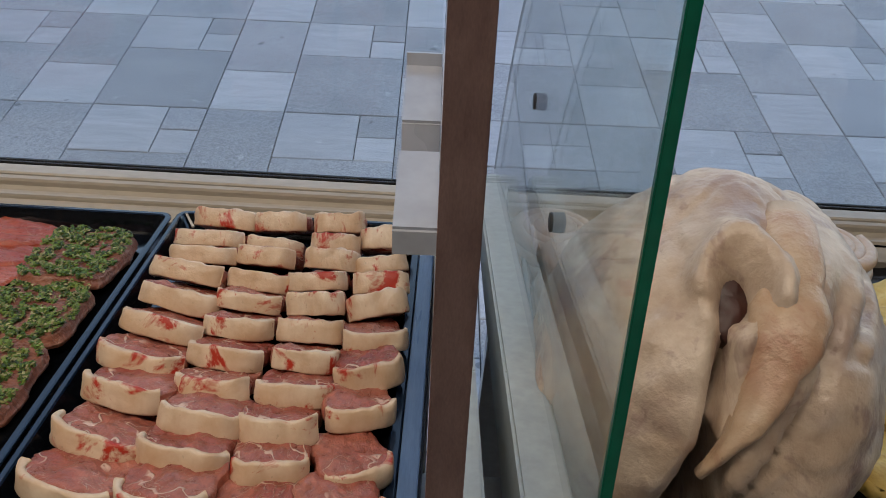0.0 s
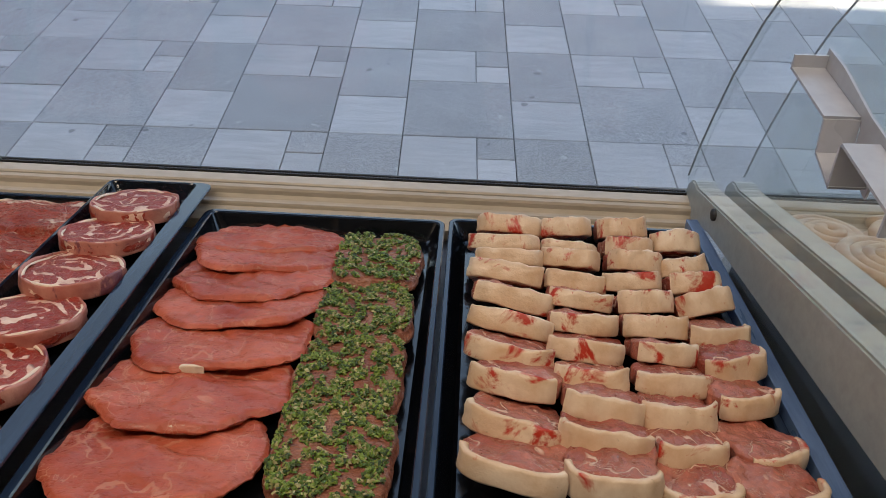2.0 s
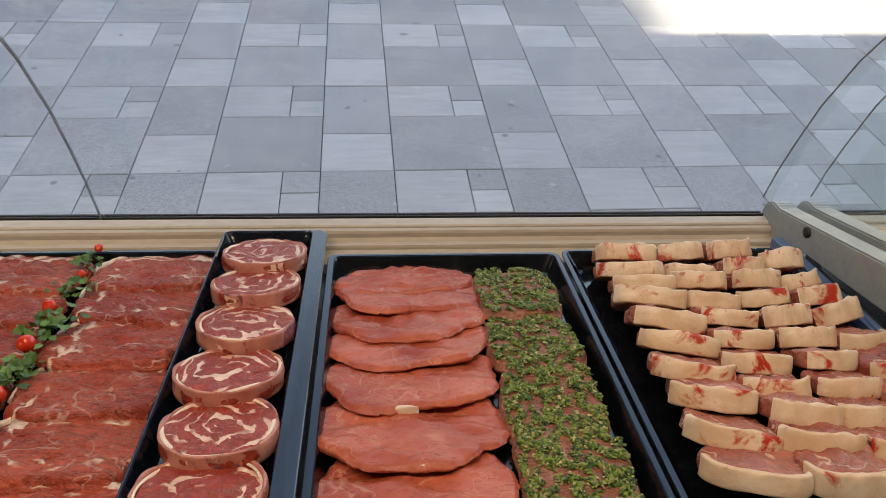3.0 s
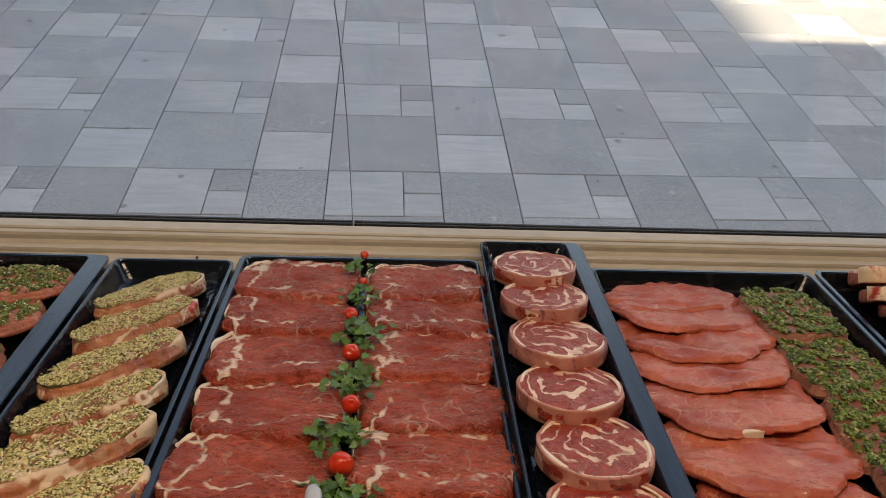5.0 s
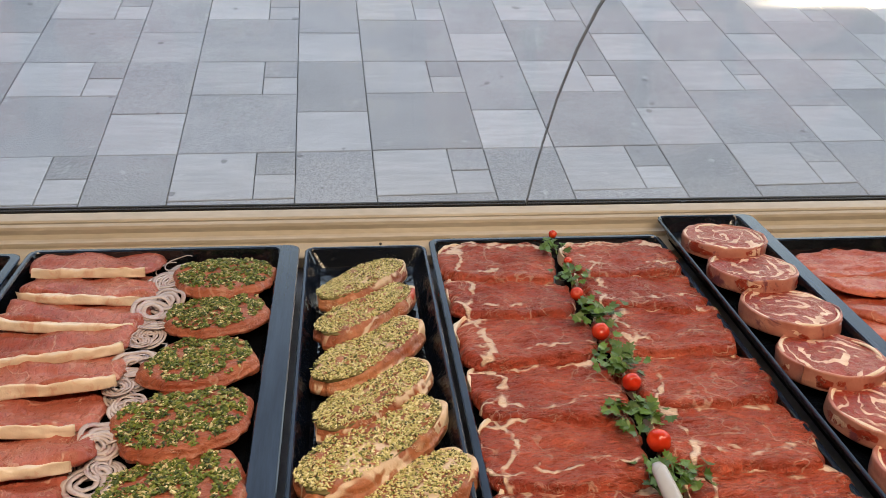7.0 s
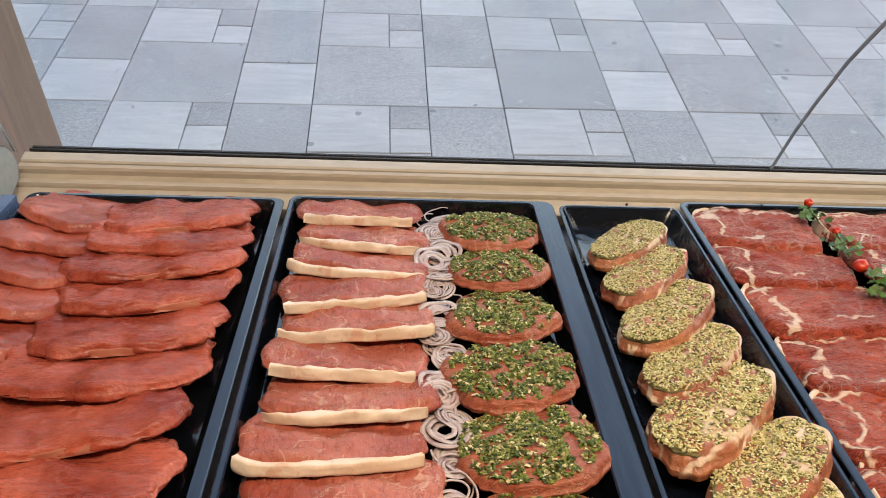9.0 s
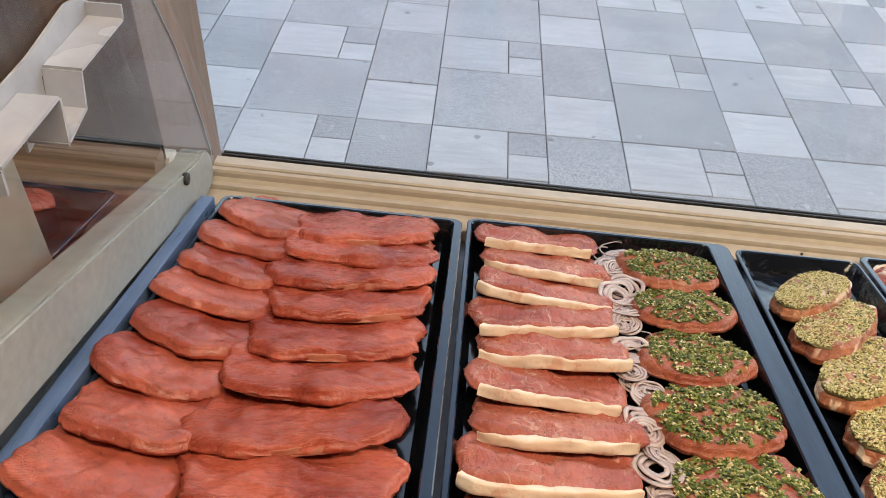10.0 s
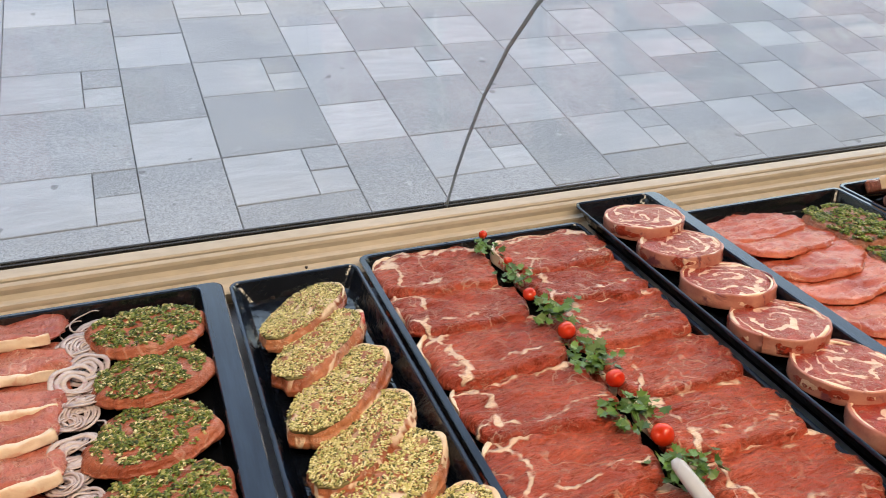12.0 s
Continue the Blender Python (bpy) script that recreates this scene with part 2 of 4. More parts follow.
M_GLASS = glass("clear_glass", (0.97, 0.985, 0.98))
M_SIDE_GLASS = glass("green_glass", (0.965, 0.985, 0.978), 0.045)
M_EDGE = plain("green_glass_edge", (0.0, 0.085, 0.05), (0.0, 0.13, 0.075), 12, (0.12, 0.22), 0.03)
M_WOOD = plain("wood_laminate", (0.14, 0.085, 0.062), (0.23, 0.15, 0.115), 9, (0.75, 0.9), 0.1, stretch=(5, 5, 0.18))
M_RIB = meat("ribeye_lean", (0.30, 0.037, 0.019), (0.46, 0.088, 0.050), (0.84, 0.64, 0.52), 0.35, 15, (1, 2.8, 1), 0.40, 0.32, seam=0.012, relief=0.0085, grain=1.2, threads=0.3, sheen=0.25, anatomy=(0.092, 0.067))
M_RED = meat("red_lean", (0.26, 0.031, 0.017), (0.51, 0.108, 0.066), (0.70, 0.36, 0.25), 0.12, 17, (1, 4.5, 1), 0.22, 0.28, seam=0.006, relief=0.0036, grain=0.6, sheen=0.6, threads=0.15)
M_ROUND = meat("eye_lean", (0.26, 0.038, 0.022), (0.48, 0.118, 0.077), (0.19, 0.030, 0.018), 0.4, 150, (1, 1, 1), 0.12, 0.34, cells=True, relief=0.0030, grain=0.7, sheen=0.5, threads=0.0)
M_PORK = meat("pork_lean", (0.33, 0.054, 0.027), (0.50, 0.118, 0.066), (0.74, 0.44, 0.31), 0.3, 12, (1, 2.2, 1), 0.16, 0.32, seam=0.007, relief=0.0022, grain=0.45, sheen=0.35, threads=0.4)
M_SINEW = fatty("pale_sinew", (0.40, 0.11, 0.07), (0.54, 0.24, 0.17), (0.34, 0.05, 0.03), 0.8)
M_HERB = meat("herb_lean", (0.20, 0.062, 0.036), (0.33, 0.128, 0.080), (0.55, 0.34, 0.27), 0.3, 20, relief=0.004, sheen=0.3)
M_HERB_RED = meat("red_herb_lean", (0.28, 0.058, 0.030), (0.44, 0.130, 0.072), (0.60, 0.36, 0.27), 0.3, 20, relief=0.004, grain=0.7, sheen=0.5)
M_NUTSIDE = meat("fillet_side", (0.26, 0.062, 0.028), (0.44, 0.165, 0.080), (0.78, 0.62, 0.46), 0.8, 16, (1, 1, 1), 0.3, seam=0.05)
M_SIRL = meat("sirloin_lean", (0.32, 0.060, 0.038), (0.47, 0.135, 0.092), (0.78, 0.54, 0.42), 0.4, 14, (2, 1, 1), 0.26, 0.32, seam=0.010, relief=0.004, grain=0.6, sheen=0.4)
M_CHOP = meat("chop_lean", (0.30, 0.068, 0.046), (0.42, 0.150, 0.105), (0.78, 0.58, 0.46), 0.8, 20, (1, 1, 1), 0.25, 0.34, seam=0.016, relief=0.004, sheen=0.35)
M_LAMB = swirl("rolled_lamb")
M_CRUST = fatty("crust_base", (0.10, 0.085, 0.03), (0.24, 0.19, 0.08), (0.05, 0.055, 0.015), 0.6, 0.8)
M_SEAM = plain("glass_seam", (0.13, 0.15, 0.15), (0.18, 0.20, 0.20), 20, (0.3, 0.4))
M_FAT = fatty("chop_fat", (0.58, 0.395, 0.25), (0.76, 0.62, 0.47), (0.44, 0.030, 0.012), 1.0, bleed=17.0)
M_FATW = fatty("white_fat", (0.68, 0.54, 0.42), (0.82, 0.72, 0.60), (0.56, 0.19, 0.10), 0.45, bleed=30.0)
M_RIND = fatty("lamb_rind", (0.36, 0.105, 0.085), (0.54, 0.25, 0.19), (0.15, 0.035, 0.055), 0.9, bleed=24.0)
M_SKIN = fatty("carcass_fat", (0.42, 0.315, 0.235), (0.62, 0.52, 0.42), (0.27, 0.175, 0.155), 0.7, 0.36, 0.7, 14.0, 0.0035)
M_TAIL = fatty("warm_fat", (0.44, 0.29, 0.185), (0.58, 0.455, 0.33), (0.36, 0.17, 0.11), 0.6, 0.36, 0.5, 18.0, 0.005)
# Near-black red: the shade inside the hole is put into this colour.
M_HOLE = plain("hole_shade_red", (0.025, 0.006, 0.004), (0.06, 0.012, 0.008), 40)
M_SAUS = fatty("sausage_skin", (0.50, 0.33, 0.22), (0.62, 0.45, 0.32), (0.42, 0.22, 0.14), 0.5)
M_CRUMB = fatty("yellow_crumb", (0.55, 0.38, 0.10), (0.70, 0.52, 0.20), (0.42, 0.25, 0.08), 0.6, 0.8)
M_HERBS = islands("chopped_herbs", (0.0, (0.015, 0.030, 0.004)), (0.36, (0.065, 0.125, 0.012)), (0.72, (0.18, 0.26, 0.034)), (0.90, (0.24, 0.20, 0.08)), (1.0, (0.46, 0.42, 0.20)))
M_HERBS_NUT = islands("herbs_and_nuts", (0.0, (0.018, 0.034, 0.005)), (0.36, (0.078, 0.125, 0.014)), (0.70, (0.20, 0.24, 0.042)), (0.86, (0.38, 0.32, 0.13)), (1.0, (0.76, 0.66, 0.40)))
M_PIST = islands("nut_crust", (0.0, (0.028, 0.032, 0.008)), (0.16, (0.13, 0.14, 0.028)), (0.28, (0.44, 0.41, 0.14)), (0.66, (0.64, 0.55, 0.24)), (1.0, (0.84, 0.76, 0.48)))
M_LEAF = islands("parsley_leaf", (0.0, (0.025, 0.07, 0.010)), (1.0, (0.095, 0.21, 0.036)), rough=0.4)
M_TOM = plain("tomato_skin", (0.52, 0.018, 0.010), (0.62, 0.045, 0.015), 40, (0.12, 0.2), 0.02)
M_ONION = fatty("onion_flesh", (0.42, 0.34, 0.35), (0.58, 0.51, 0.50), (0.36, 0.17, 0.22), 0.5, 0.25, bleed=60.0)


# ---- mesh helpers ----
def mesh(name, verts, faces, mat, smooth=True):
    me = bpy.data.meshes.new(name)
    me.from_pydata(verts, [], faces)
    if smooth:
        me.polygons.foreach_set("use_smooth", [True] * len(me.polygons))
    me.materials.append(mat)
    me.update()
    return me


def put(name, me, m=None, parent=None, label="", category="", group="", kind=""):
    ob = new(name, me)
    if parent is not None:
        ob.parent = parent
    if m is not None:
        ob.matrix_basis = m
    return tagged(ob, label, category, group, kind)


def box_data(name, x0, x1, y0, y1, z0, z1, mat, bev=0.003):
    bm = bmesh.new()
    bmesh.ops.create_cube(bm, size=1, matrix=Matrix.Translation(((x0 + x1) / 2, (y0 + y1) / 2, (z0 + z1) / 2)) @ Matrix.Diagonal((x1 - x0, y1 - y0, z1 - z0, 1)))
    if bev:
        bmesh.ops.bevel(bm, geom=bm.edges[:], offset=bev, segments=2, affect="EDGES", profile=0.7)
    me = bpy.data.meshes.new(name)
    bm.to_mesh(me)
    bm.free()
    me.materials.append(mat)
    return me


def box(name, x0, x1, y0, y1, z0, z1, mat, bev=0.003, **tags):
    return put(name, box_data(name, x0, x1, y0, y1, z0, z1, mat, bev), **tags)


def prism(name, outline, x0, x1, mat, bev=0.0):
    """An outline in (y, z), drawn out along x."""
    bm = bmesh.new()
    f = bm.faces.new([bm.verts.new((x0, y, z)) for y, z in outline])
    r = bmesh.ops.extrude_face_region(bm, geom=[f])
    bmesh.ops.translate(bm, vec=(x1 - x0, 0, 0), verts=[g for g in r["geom"] if isinstance(g, bmesh.types.BMVert)])
    bmesh.ops.recalc_face_normals(bm, faces=bm.faces[:])
    if bev:
        bmesh.ops.bevel(bm, geom=bm.edges[:], offset=bev, segments=2, affect="EDGES")
    me = bpy.data.meshes.new(name)
    bm.to_mesh(me)
    bm.free()
    me.materials.append(mat)
    return me


def tube_data(name, path, radius, mat, seg=10, taper=None, flat=1.0):
    verts, faces = [], []
    n = len(path)
    for i, p in enumerate(path):
        p = Vector(p)
        d = (Vector(path[min(i + 1, n - 1)]) - Vector(path[max(i - 1, 0)])).normalized()
        a = d.cross(Vector((0, 0, 1)))
        a = a.normalized() if a.length > 1e-4 else Vector((1, 0, 0))
        b = a.cross(d)
        r = radius * (taper(i / (n - 1)) if taper else 1)
        for k in range(seg):
            g = 2 * math.pi * k / seg
            verts.append(p + a * (r * math.cos(g)) + b * (r * flat * math.sin(g)))
    for i in range(n - 1):
        for k in range(seg):
            faces.append((i * seg + k, i * seg + (k + 1) % seg, (i + 1) * seg + (k + 1) % seg, (i + 1) * seg + k))
    faces.append(tuple(range(seg - 1, -1, -1)))
    faces.append(tuple((n - 1) * seg + k for k in range(seg)))
    return mesh(name, verts, faces, mat)


# The display bed slopes down towards the street; x runs along the case, s back from the front rail, h off the bed.
# The counters stand a little askew to the paving.
SLOPE = 12.5
SKEW = -1.336
TURN = pose(0.135, -1.5315, 0, 0, 0, SKEW) @ pose(-0.135, 1.5315, 0)
BED = TURN @ pose(0, -1.62, 0.915, -SLOPE)


def on_bed(x, s, h=0.0, rx=0, ry=0, rz=0):
    return BED @ pose(x + 0.006, -s + 0.0233 * (x - 0.135), h, rx, ry, rz)

# ---- setting ----
ground = put("ground", mesh("ground", [(-300, -300, -0.012), (300, -300, -0.012), (300, 300, -0.012), (-300, 300, -0.012)], [(0, 1, 2, 3)], M_JOINT), label="dark sandy joints under the paving of the street", category="ground", kind="structure")
box("floor", -4, 5.6, -5.2, -1.52, -0.01, 0.004, M_FLOOR, 0, label="grey tiled shop floor behind the counter", category="floor", kind="structure")
box("wall_back", -4.2, 5.8, -5.4, -5.2, 0, 3.6, M_WALL, 0, label="plain painted back wall of the shop", category="wall", kind="structure")
box("wall_west", -4.2, -4.0, -5.2, -1.3, 0, 3.6, M_WALL, 0, label="plain painted side wall of the shop", category="wall", kind="structure")
box("wall_east", 5.6, 5.8, -5.2, -1.3, 0, 3.6, M_WALL, 0, label="plain painted side wall of the shop", category="wall", kind="structure")
box("ceiling", -4.2, 5.8, -5.4, -1.4, 2.8, 2.95, M_WALL, 0, label="plain white shop ceiling", category="ceiling", kind="structure")
# Unseen fascia; height and lower edge are set to shade paving and meat.
box("wall_fascia", -12, 40, -1.4, -1.2, 2.15, 4.16, M_WALL, 0, label="unseen plain fascia added to shade the street and the counter", category="wall", kind="structure")
# Added unseen wall: its shadow keeps the sun off paving below x 2.7.
box("wall_wing", -14.9, -14.4, -40, 30, 0, 12.77, M_WALL, 0, label="unseen plain wall added to cast the sun shadow on the street", category="wall", kind="structure")

# Unseen wall across the street, added to cut low sky from tray reflections.
box("wall_opposite", -30, 40, 17, 18, 0, 4.2, M_WALL, 0, label="unseen plain wall added to block low sky in reflections", category="wall", kind="structure")

# shop-front pillar clad in laminate, outside the glass
pillar = box("pillar", -1.72, -0.905, -1.36, -1.07, 0, 2.149, M_WOOD, 0.004, label="brown wood-grain laminate pillar of the shop front", category="pillar", kind="structure")
box("joint_strip", -1.302, -1.296, -1.363, -1.358, 0.01, 2.14, M_GASKET, 0, parent=pillar)


# unseen ceiling lights, assumed from the warm light on the counter
def ceiling_light(x, y):
    top = box("ceiling_light", x - 0.54, x + 0.54, y - 0.16, y + 0.16, 2.775, 2.8, M_BODY, 0.004, label="unseen slim rectangular ceiling light assumed over the counter", category="ceiling light", group="ceiling lights")
    for a, b in ((-0.54, -0.51), (0.51, 0.54)):
        box("end_cap", x + a, x + b, y - 0.162, y + 0.162, 2.757, 2.776, M_CAP, 0.002, parent=top)


for lx in (-0.25, 0.85, 1.95):
    ceiling_light(lx, -2.35)

# ---- refrigerated display cases ----
LEFT, RIGHT = -0.738, 1.654
LEAN_Y = lambda z: -2.436 + (z - 1.0) * 0.32   # rear edge of the end glass


def bedline(y, h=0.0):
    """Height of the bed at y."""
    return 0.915 + (-1.62 - y) * math.tan(radians(SLOPE)) + h


def display_case(x0, x1, label, rail_mat=M_CREAM, rail_label="cream ribbed plastic front rail"):
    case = new("display_case")
    tagged(case, label, "display case", "display cases")
    case.matrix_basis = TURN
    put("front_panel", prism("front_panel", [(-1.50, 0.02), (-1.50, 0.888), (-1.53, 0.892), (-1.545, 0.87), (-1.545, 0.02)], x0, x1, M_BODY), parent=case)
    put("bed", prism("bed", [(-1.60, bedline(-1.60, -0.05)), (-2.36, bedline(-2.36, -0.05)), (-2.36, bedline(-2.36, -0.075)), (-1.60, bedline(-1.60, -0.075))], x0, x1, M_BED), parent=case)
    put("rear_panel", prism("rear_panel", [(-2.36, 0.02), (-2.36, 1.08), (-2.33, 1.10), (-2.44, 1.115), (-2.46, 1.10), (-2.46, 0.02)], x0, x1, M_BODY), parent=case)
    rail = [(-1.546, 0.885), (-1.546, 0.919), (-1.549, 0.923), (-1.567, 0.9225), (-1.5695, 0.920), (-1.570, 0.914), (-1.5725, 0.914), (-1.573, 0.9195), (-1.575, 0.9215), (-1.581, 0.920), (-1.5835, 0.916),
            (-1.5845, 0.908), (-1.590, 0.9025), (-1.598, 0.9005), (-1.599, 0.905), (-1.6005, 0.907), (-1.604, 0.9065), (-1.606, 0.903), (-1.607, 0.899), (-1.619, 0.895), (-1.632, 0.888), (-1.632, 0.84), (-1.546, 0.84)]
    put("front_rail", prism("front_rail", rail, x0 + 0.001, x1 - 0.001, rail_mat), parent=case, label=rail_label)
    return case


main_case = display_case(LEFT, RIGHT, "long refrigerated meat counter with cream front rail")
right_case = display_case(1.765, 3.6, "neighbouring refrigerated meat counter with cream front rail")
# Brown darkens this rail's colour in place of dim light behind the end glass.
left_case = display_case(-2.9, -0.83, "neighbouring refrigerated meat counter beyond the end glass", M_WOOD, "ribbed front rail coloured brown in place of dim light")

put("end_plate", box_data("end_plate", -0.797, -0.789, -2.40, -1.945, 0.93, 1.262, M_PLATE, 0.002), parent=left_case, label="cream plastic end plate")
put("screw", tube_data("screw", [(0.216, -1.612, 0.894), (0.216, -1.612, 0.8985), (0.216, -1.612, 0.8990)], 0.0022, M_GASKET, 10), parent=main_case, label="small dark screw head")
for a, b in ((-0.50, -0.43), (0.30, 0.468), (0.91, 1.00)):
    put("gap", box_data("gap", a, b, -1.5722, -1.5702, 0.9142, 0.9172, M_GASKET, 0.0006), parent=main_case, label="dark open joint in the rail")
put("nick", box_data("nick", 0.748, 0.757, -1.5475, -1.544, 0.917, 0.9245, M_GASKET, 0.001), parent=main_case, label="small dark chip in the rail")

CURVE = [(-1.5355, 0.91), (-1.544, 0.945), (-1.557, 1.01), (-1.575, 1.075), (-1.604, 1.165), (-1.650, 1.265), (-1.700, 1.345), (-1.765, 1.425), (-1.845, 1.50), (-1.94, 1.56), (-2.04, 1.60)]


def front_glass(x0, x1, label, seam=0):
    inner = [(y - 0.006, z - 0.001) for y, z in CURVE]
    top = tagged(new("front_glass"), label, "glass panel", "front glass")
    top.matrix_basis = TURN
    pane = put("pane", prism("pane", CURVE + inner[::-1], x0, x1, M_GLASS), parent=top)
    pane.visible_shadow = False
    for y, w, z in ((-1.5425, 0.0016, 0.924), (-1.5315, 0.0018, 0.921)):
        put("seal", box_data("seal", x0, x1, y - w, y + w, 0.89, z, M_GASKET, 0.0005), parent=top, label="black rubber glass seal")
    if seam:
        xe = x0 if seam < 0 else x1 - 0.001
        e = prism("glass_edge", [(y + 0.0004, z) for y, z in CURVE] + [(y - 0.0004, z) for y, z in inner[::-1]], xe, xe + 0.001, M_SEAM)
        put("glass_edge", e, parent=pane, label="dark polished glass edge")
    return top


front_glass(LEFT + 0.006, 0.4700, "tall curved front glass of the meat counter", 1)
front_glass(0.4718, RIGHT - 0.006, "tall curved front glass of the meat counter")
front_glass(1.768, 3.6, "curved front glass of the neighbouring counter")
front_glass(-2.9, -0.835, "curved front glass of the neighbouring counter")


def end_panel(x, side, edge_mat, edge_label, bar, bolts, lift=0.0):
    """End wall of a case: moulded cap, glass above it, and the rear edge. side +1: the case lies towards -x."""
    top = tagged(new("end_panel"), "glass end panel on a moulded grey plastic sill", "end panel", "end panels")
    lo = [(-1.64, 0.86), (-2.40, 1.03)]
    tip = []
    for k in range(9):
        a = radians(-70 + k * 22)
        tip.append((-1.603 - 0.4 * lift + (0.033 + 0.4 * lift) * math.cos(a), 0.929 + 0.6 * lift + (0.033 + 0.4 * lift) * math.sin(a)))
    cap = [(-2.44, 1.150), (-1.70, 0.940), (-1.64, 0.905)] + tip[1:] + [(-2.13, 1.152), (-2.45, 1.262), (-2.47, 1.25)]
    put("sill", prism("sill", cap, x - side * 0.0045, x + side * 0.034, M_CAP, 0.003), parent=top, label="grey moulded plastic sill")
    g = [(y - 0.012, z) for y, z in CURVE if z > 0.93]
    poly = [(-1.60, 0.90)] + g + [(LEAN_Y(1.60) + 0.01, 1.605), (LEAN_Y(1.10), 1.10), (-2.36, 1.04)]
    pane = put("pane", prism("pane", poly, x - 0.003, x + 0.003, M_SIDE_GLASS), parent=top)
    pane.visible_shadow = False
    edge = [(y, z) for y, z in g]
    w = 0.0007
    rim = prism("front_edge", [(y + w, z) for y, z in edge] + [(y - w, z) for y, z in edge[::-1]], x - 0.0032, x - 0.0002, M_CAP)
    put("front_edge", rim, parent=pane, label="pale polished front edge of the glass")
    y1, y2 = LEAN_Y(1.02), LEAN_Y(1.66)
    d = bar
    rear = [(y1, 1.02), (y2, 1.66), (y2 - d, 1.66 + d * 0.3), (y1 - d, 1.02 + d * 0.3)]
    hw = 0.0105 if bar > 0.01 else 0.0036
    put("rear_edge", prism("rear_edge", rear, x - hw, x + hw, edge_mat, 0.0008), parent=top, label=edge_label)
    for by, bz in bolts:
        b = tube_data("bolt", [(x - side * 0.0095, by, bz), (x - side * 0.0085, by, bz), (x - side * 0.0065, by, bz), (x + side * 0.004, by, bz)], 0.0095, M_GASKET, 14, lambda f: (0.6, 0.95, 1.0, 0.9)[round(f * 3)])
        put("bolt", b, parent=top, label="round black screw cap")
    return top


end_panel(1.651, 1, M_STEEL, "brown-tinged metal edge bar", 0.016, [(-1.711, 0.983)])
end_panel(1.745, -1, M_EDGE, "thick green glass edge", 0.005, [(-1.88, 1.281), (-2.068, 1.279)])
end_panel(-0.735, -1, M_STEEL, "brown-tinged metal edge bar", 0.016, [(-1.681, 0.992)], 0.022)


def bracket(x, side, dy=0.0, dz=0.0, tall=0.0):
    """Stepped white shelf bracket fixed to the end glass."""
    top = tagged(new("shelf_bracket"), "white stepped acrylic bracket on the end glass", "bracket", "glass brackets")
    t = 0.003
    line = [(-1.862, 1.322), (-1.864, 1.306), (-1.966, 1.306), (-1.976, 1.272), (-2.022, 1.262), (-2.014, 1.306), (-2.115, 1.306), (-2.118, 1.284)]
    line = [(y + dy, z + dz) for y, z in line]
    for name, a, b in [("plate", i, i + 1) for i in range(len(line) - 1)]:
        (ya, za), (yb, zb) = line[a], line[b]
        n = Vector((zb - za, ya - yb)).normalized() * t
        put(name, prism(name, [(ya, za), (yb, zb), (yb + n.x, zb + n.y), (ya + n.x, za + n.y)], x, x + side * 0.036, M_WHITE), parent=top)
    back = [(-1.858, 1.328), (-1.858, 1.300), (-1.972, 1.300), (-1.980, 1.262), (-2.026, 1.254), (-2.022, 1.296), (-2.122, 1.296), (-2.122, 1.314 + tall), (-1.98, 1.318 + tall), (-1.90, 1.328 + tall)]
    back = [(y + dy, z + dz) for y, z in back]
    put("flange", prism("flange", back, x + side * 0.0365, x + side * 0.0395, M_WHITE), parent=top)


bracket(1.608, 1)
bracket(-0.690, -1, 0.030, 0.010, 0.008)

# ---- trays ----
def rounded(x0, x1, y0, y1, r, z, n=5):
    out = []
    for cx, cy, a0 in ((x1 - r, y1 - r, 0), (x0 + r, y1 - r, 90), (x0 + r, y0 + r, 180), (x1 - r, y0 + r, 270)):
        for k in range(n + 1):
            a = radians(a0 + 90 * k / n)
            out.append((cx + r * math.cos(a), cy + r * math.sin(a), z))
    return out


def tray(x0, x1, s0, s1, rim, depth, mat, label, wall=0.020, left=0.008, right=0.008, lip=0.008):
    hw, hd = (x1 - x0) / 2, (s1 - s0) / 2
    loops = []
    for on, inset, z, r in ((0, 0.004, -0.006, 0.014), (0, 0, -0.004, 0.016), (0, 0, -0.001, 0.016), (0, 0.0015, 0, 0.015), (1, -0.0015, 0, 0.012), (1, 0, -0.002, 0.011), (1, wall * 0.75, -depth * 0.9, 0.016), (1, wall, -depth, 0.014), (1, wall + 0.02, -depth - 0.0005, 0.010)):
        loops.append(rounded(-hw + on * left + inset, hw - on * right - inset, -hd + on * lip + inset, hd - on * lip - inset, r, z))
    under = rounded(-hw + left + wall, hw - right - wall, -hd + lip + wall, hd - lip - wall, 0.014, -depth - 0.005)
    n = len(loops[0])
    verts = [v for l in loops for v in l] + under
    faces = []
    for i in range(len(loops) - 1):
        for k in range(n):
            faces.append((i * n + k, i * n + (k + 1) % n, (i + 1) * n + (k + 1) % n, (i + 1) * n + k))
    faces.append(tuple((len(loops) - 1) * n + k for k in range(n)))
    u = len(loops) * n
    for k in range(n):
        faces.append((u + k, u + (k + 1) % n, (k + 1) % n, k))
    faces.append(tuple(u + k for k in range(n - 1, -1, -1)))
    top = tagged(new("meat_tray"), label, "tray", "meat trays")
    top.matrix_basis = on_bed((x0 + x1) / 2, (s0 + s1) / 2, rim)
    cut = 5 * n
    put("rim", mesh("rim", verts[:6 * n], faces[:cut], M_RIM, False), None, top, label="flat worn black rim, tinted blue for reflected sky")
    inner = [f for f in faces if min(f) >= cut]
    put("basin", mesh("basin", [v for v in verts[cut:]], [tuple(k - cut for k in f) for f in inner], mat, False), None, top)
    return top


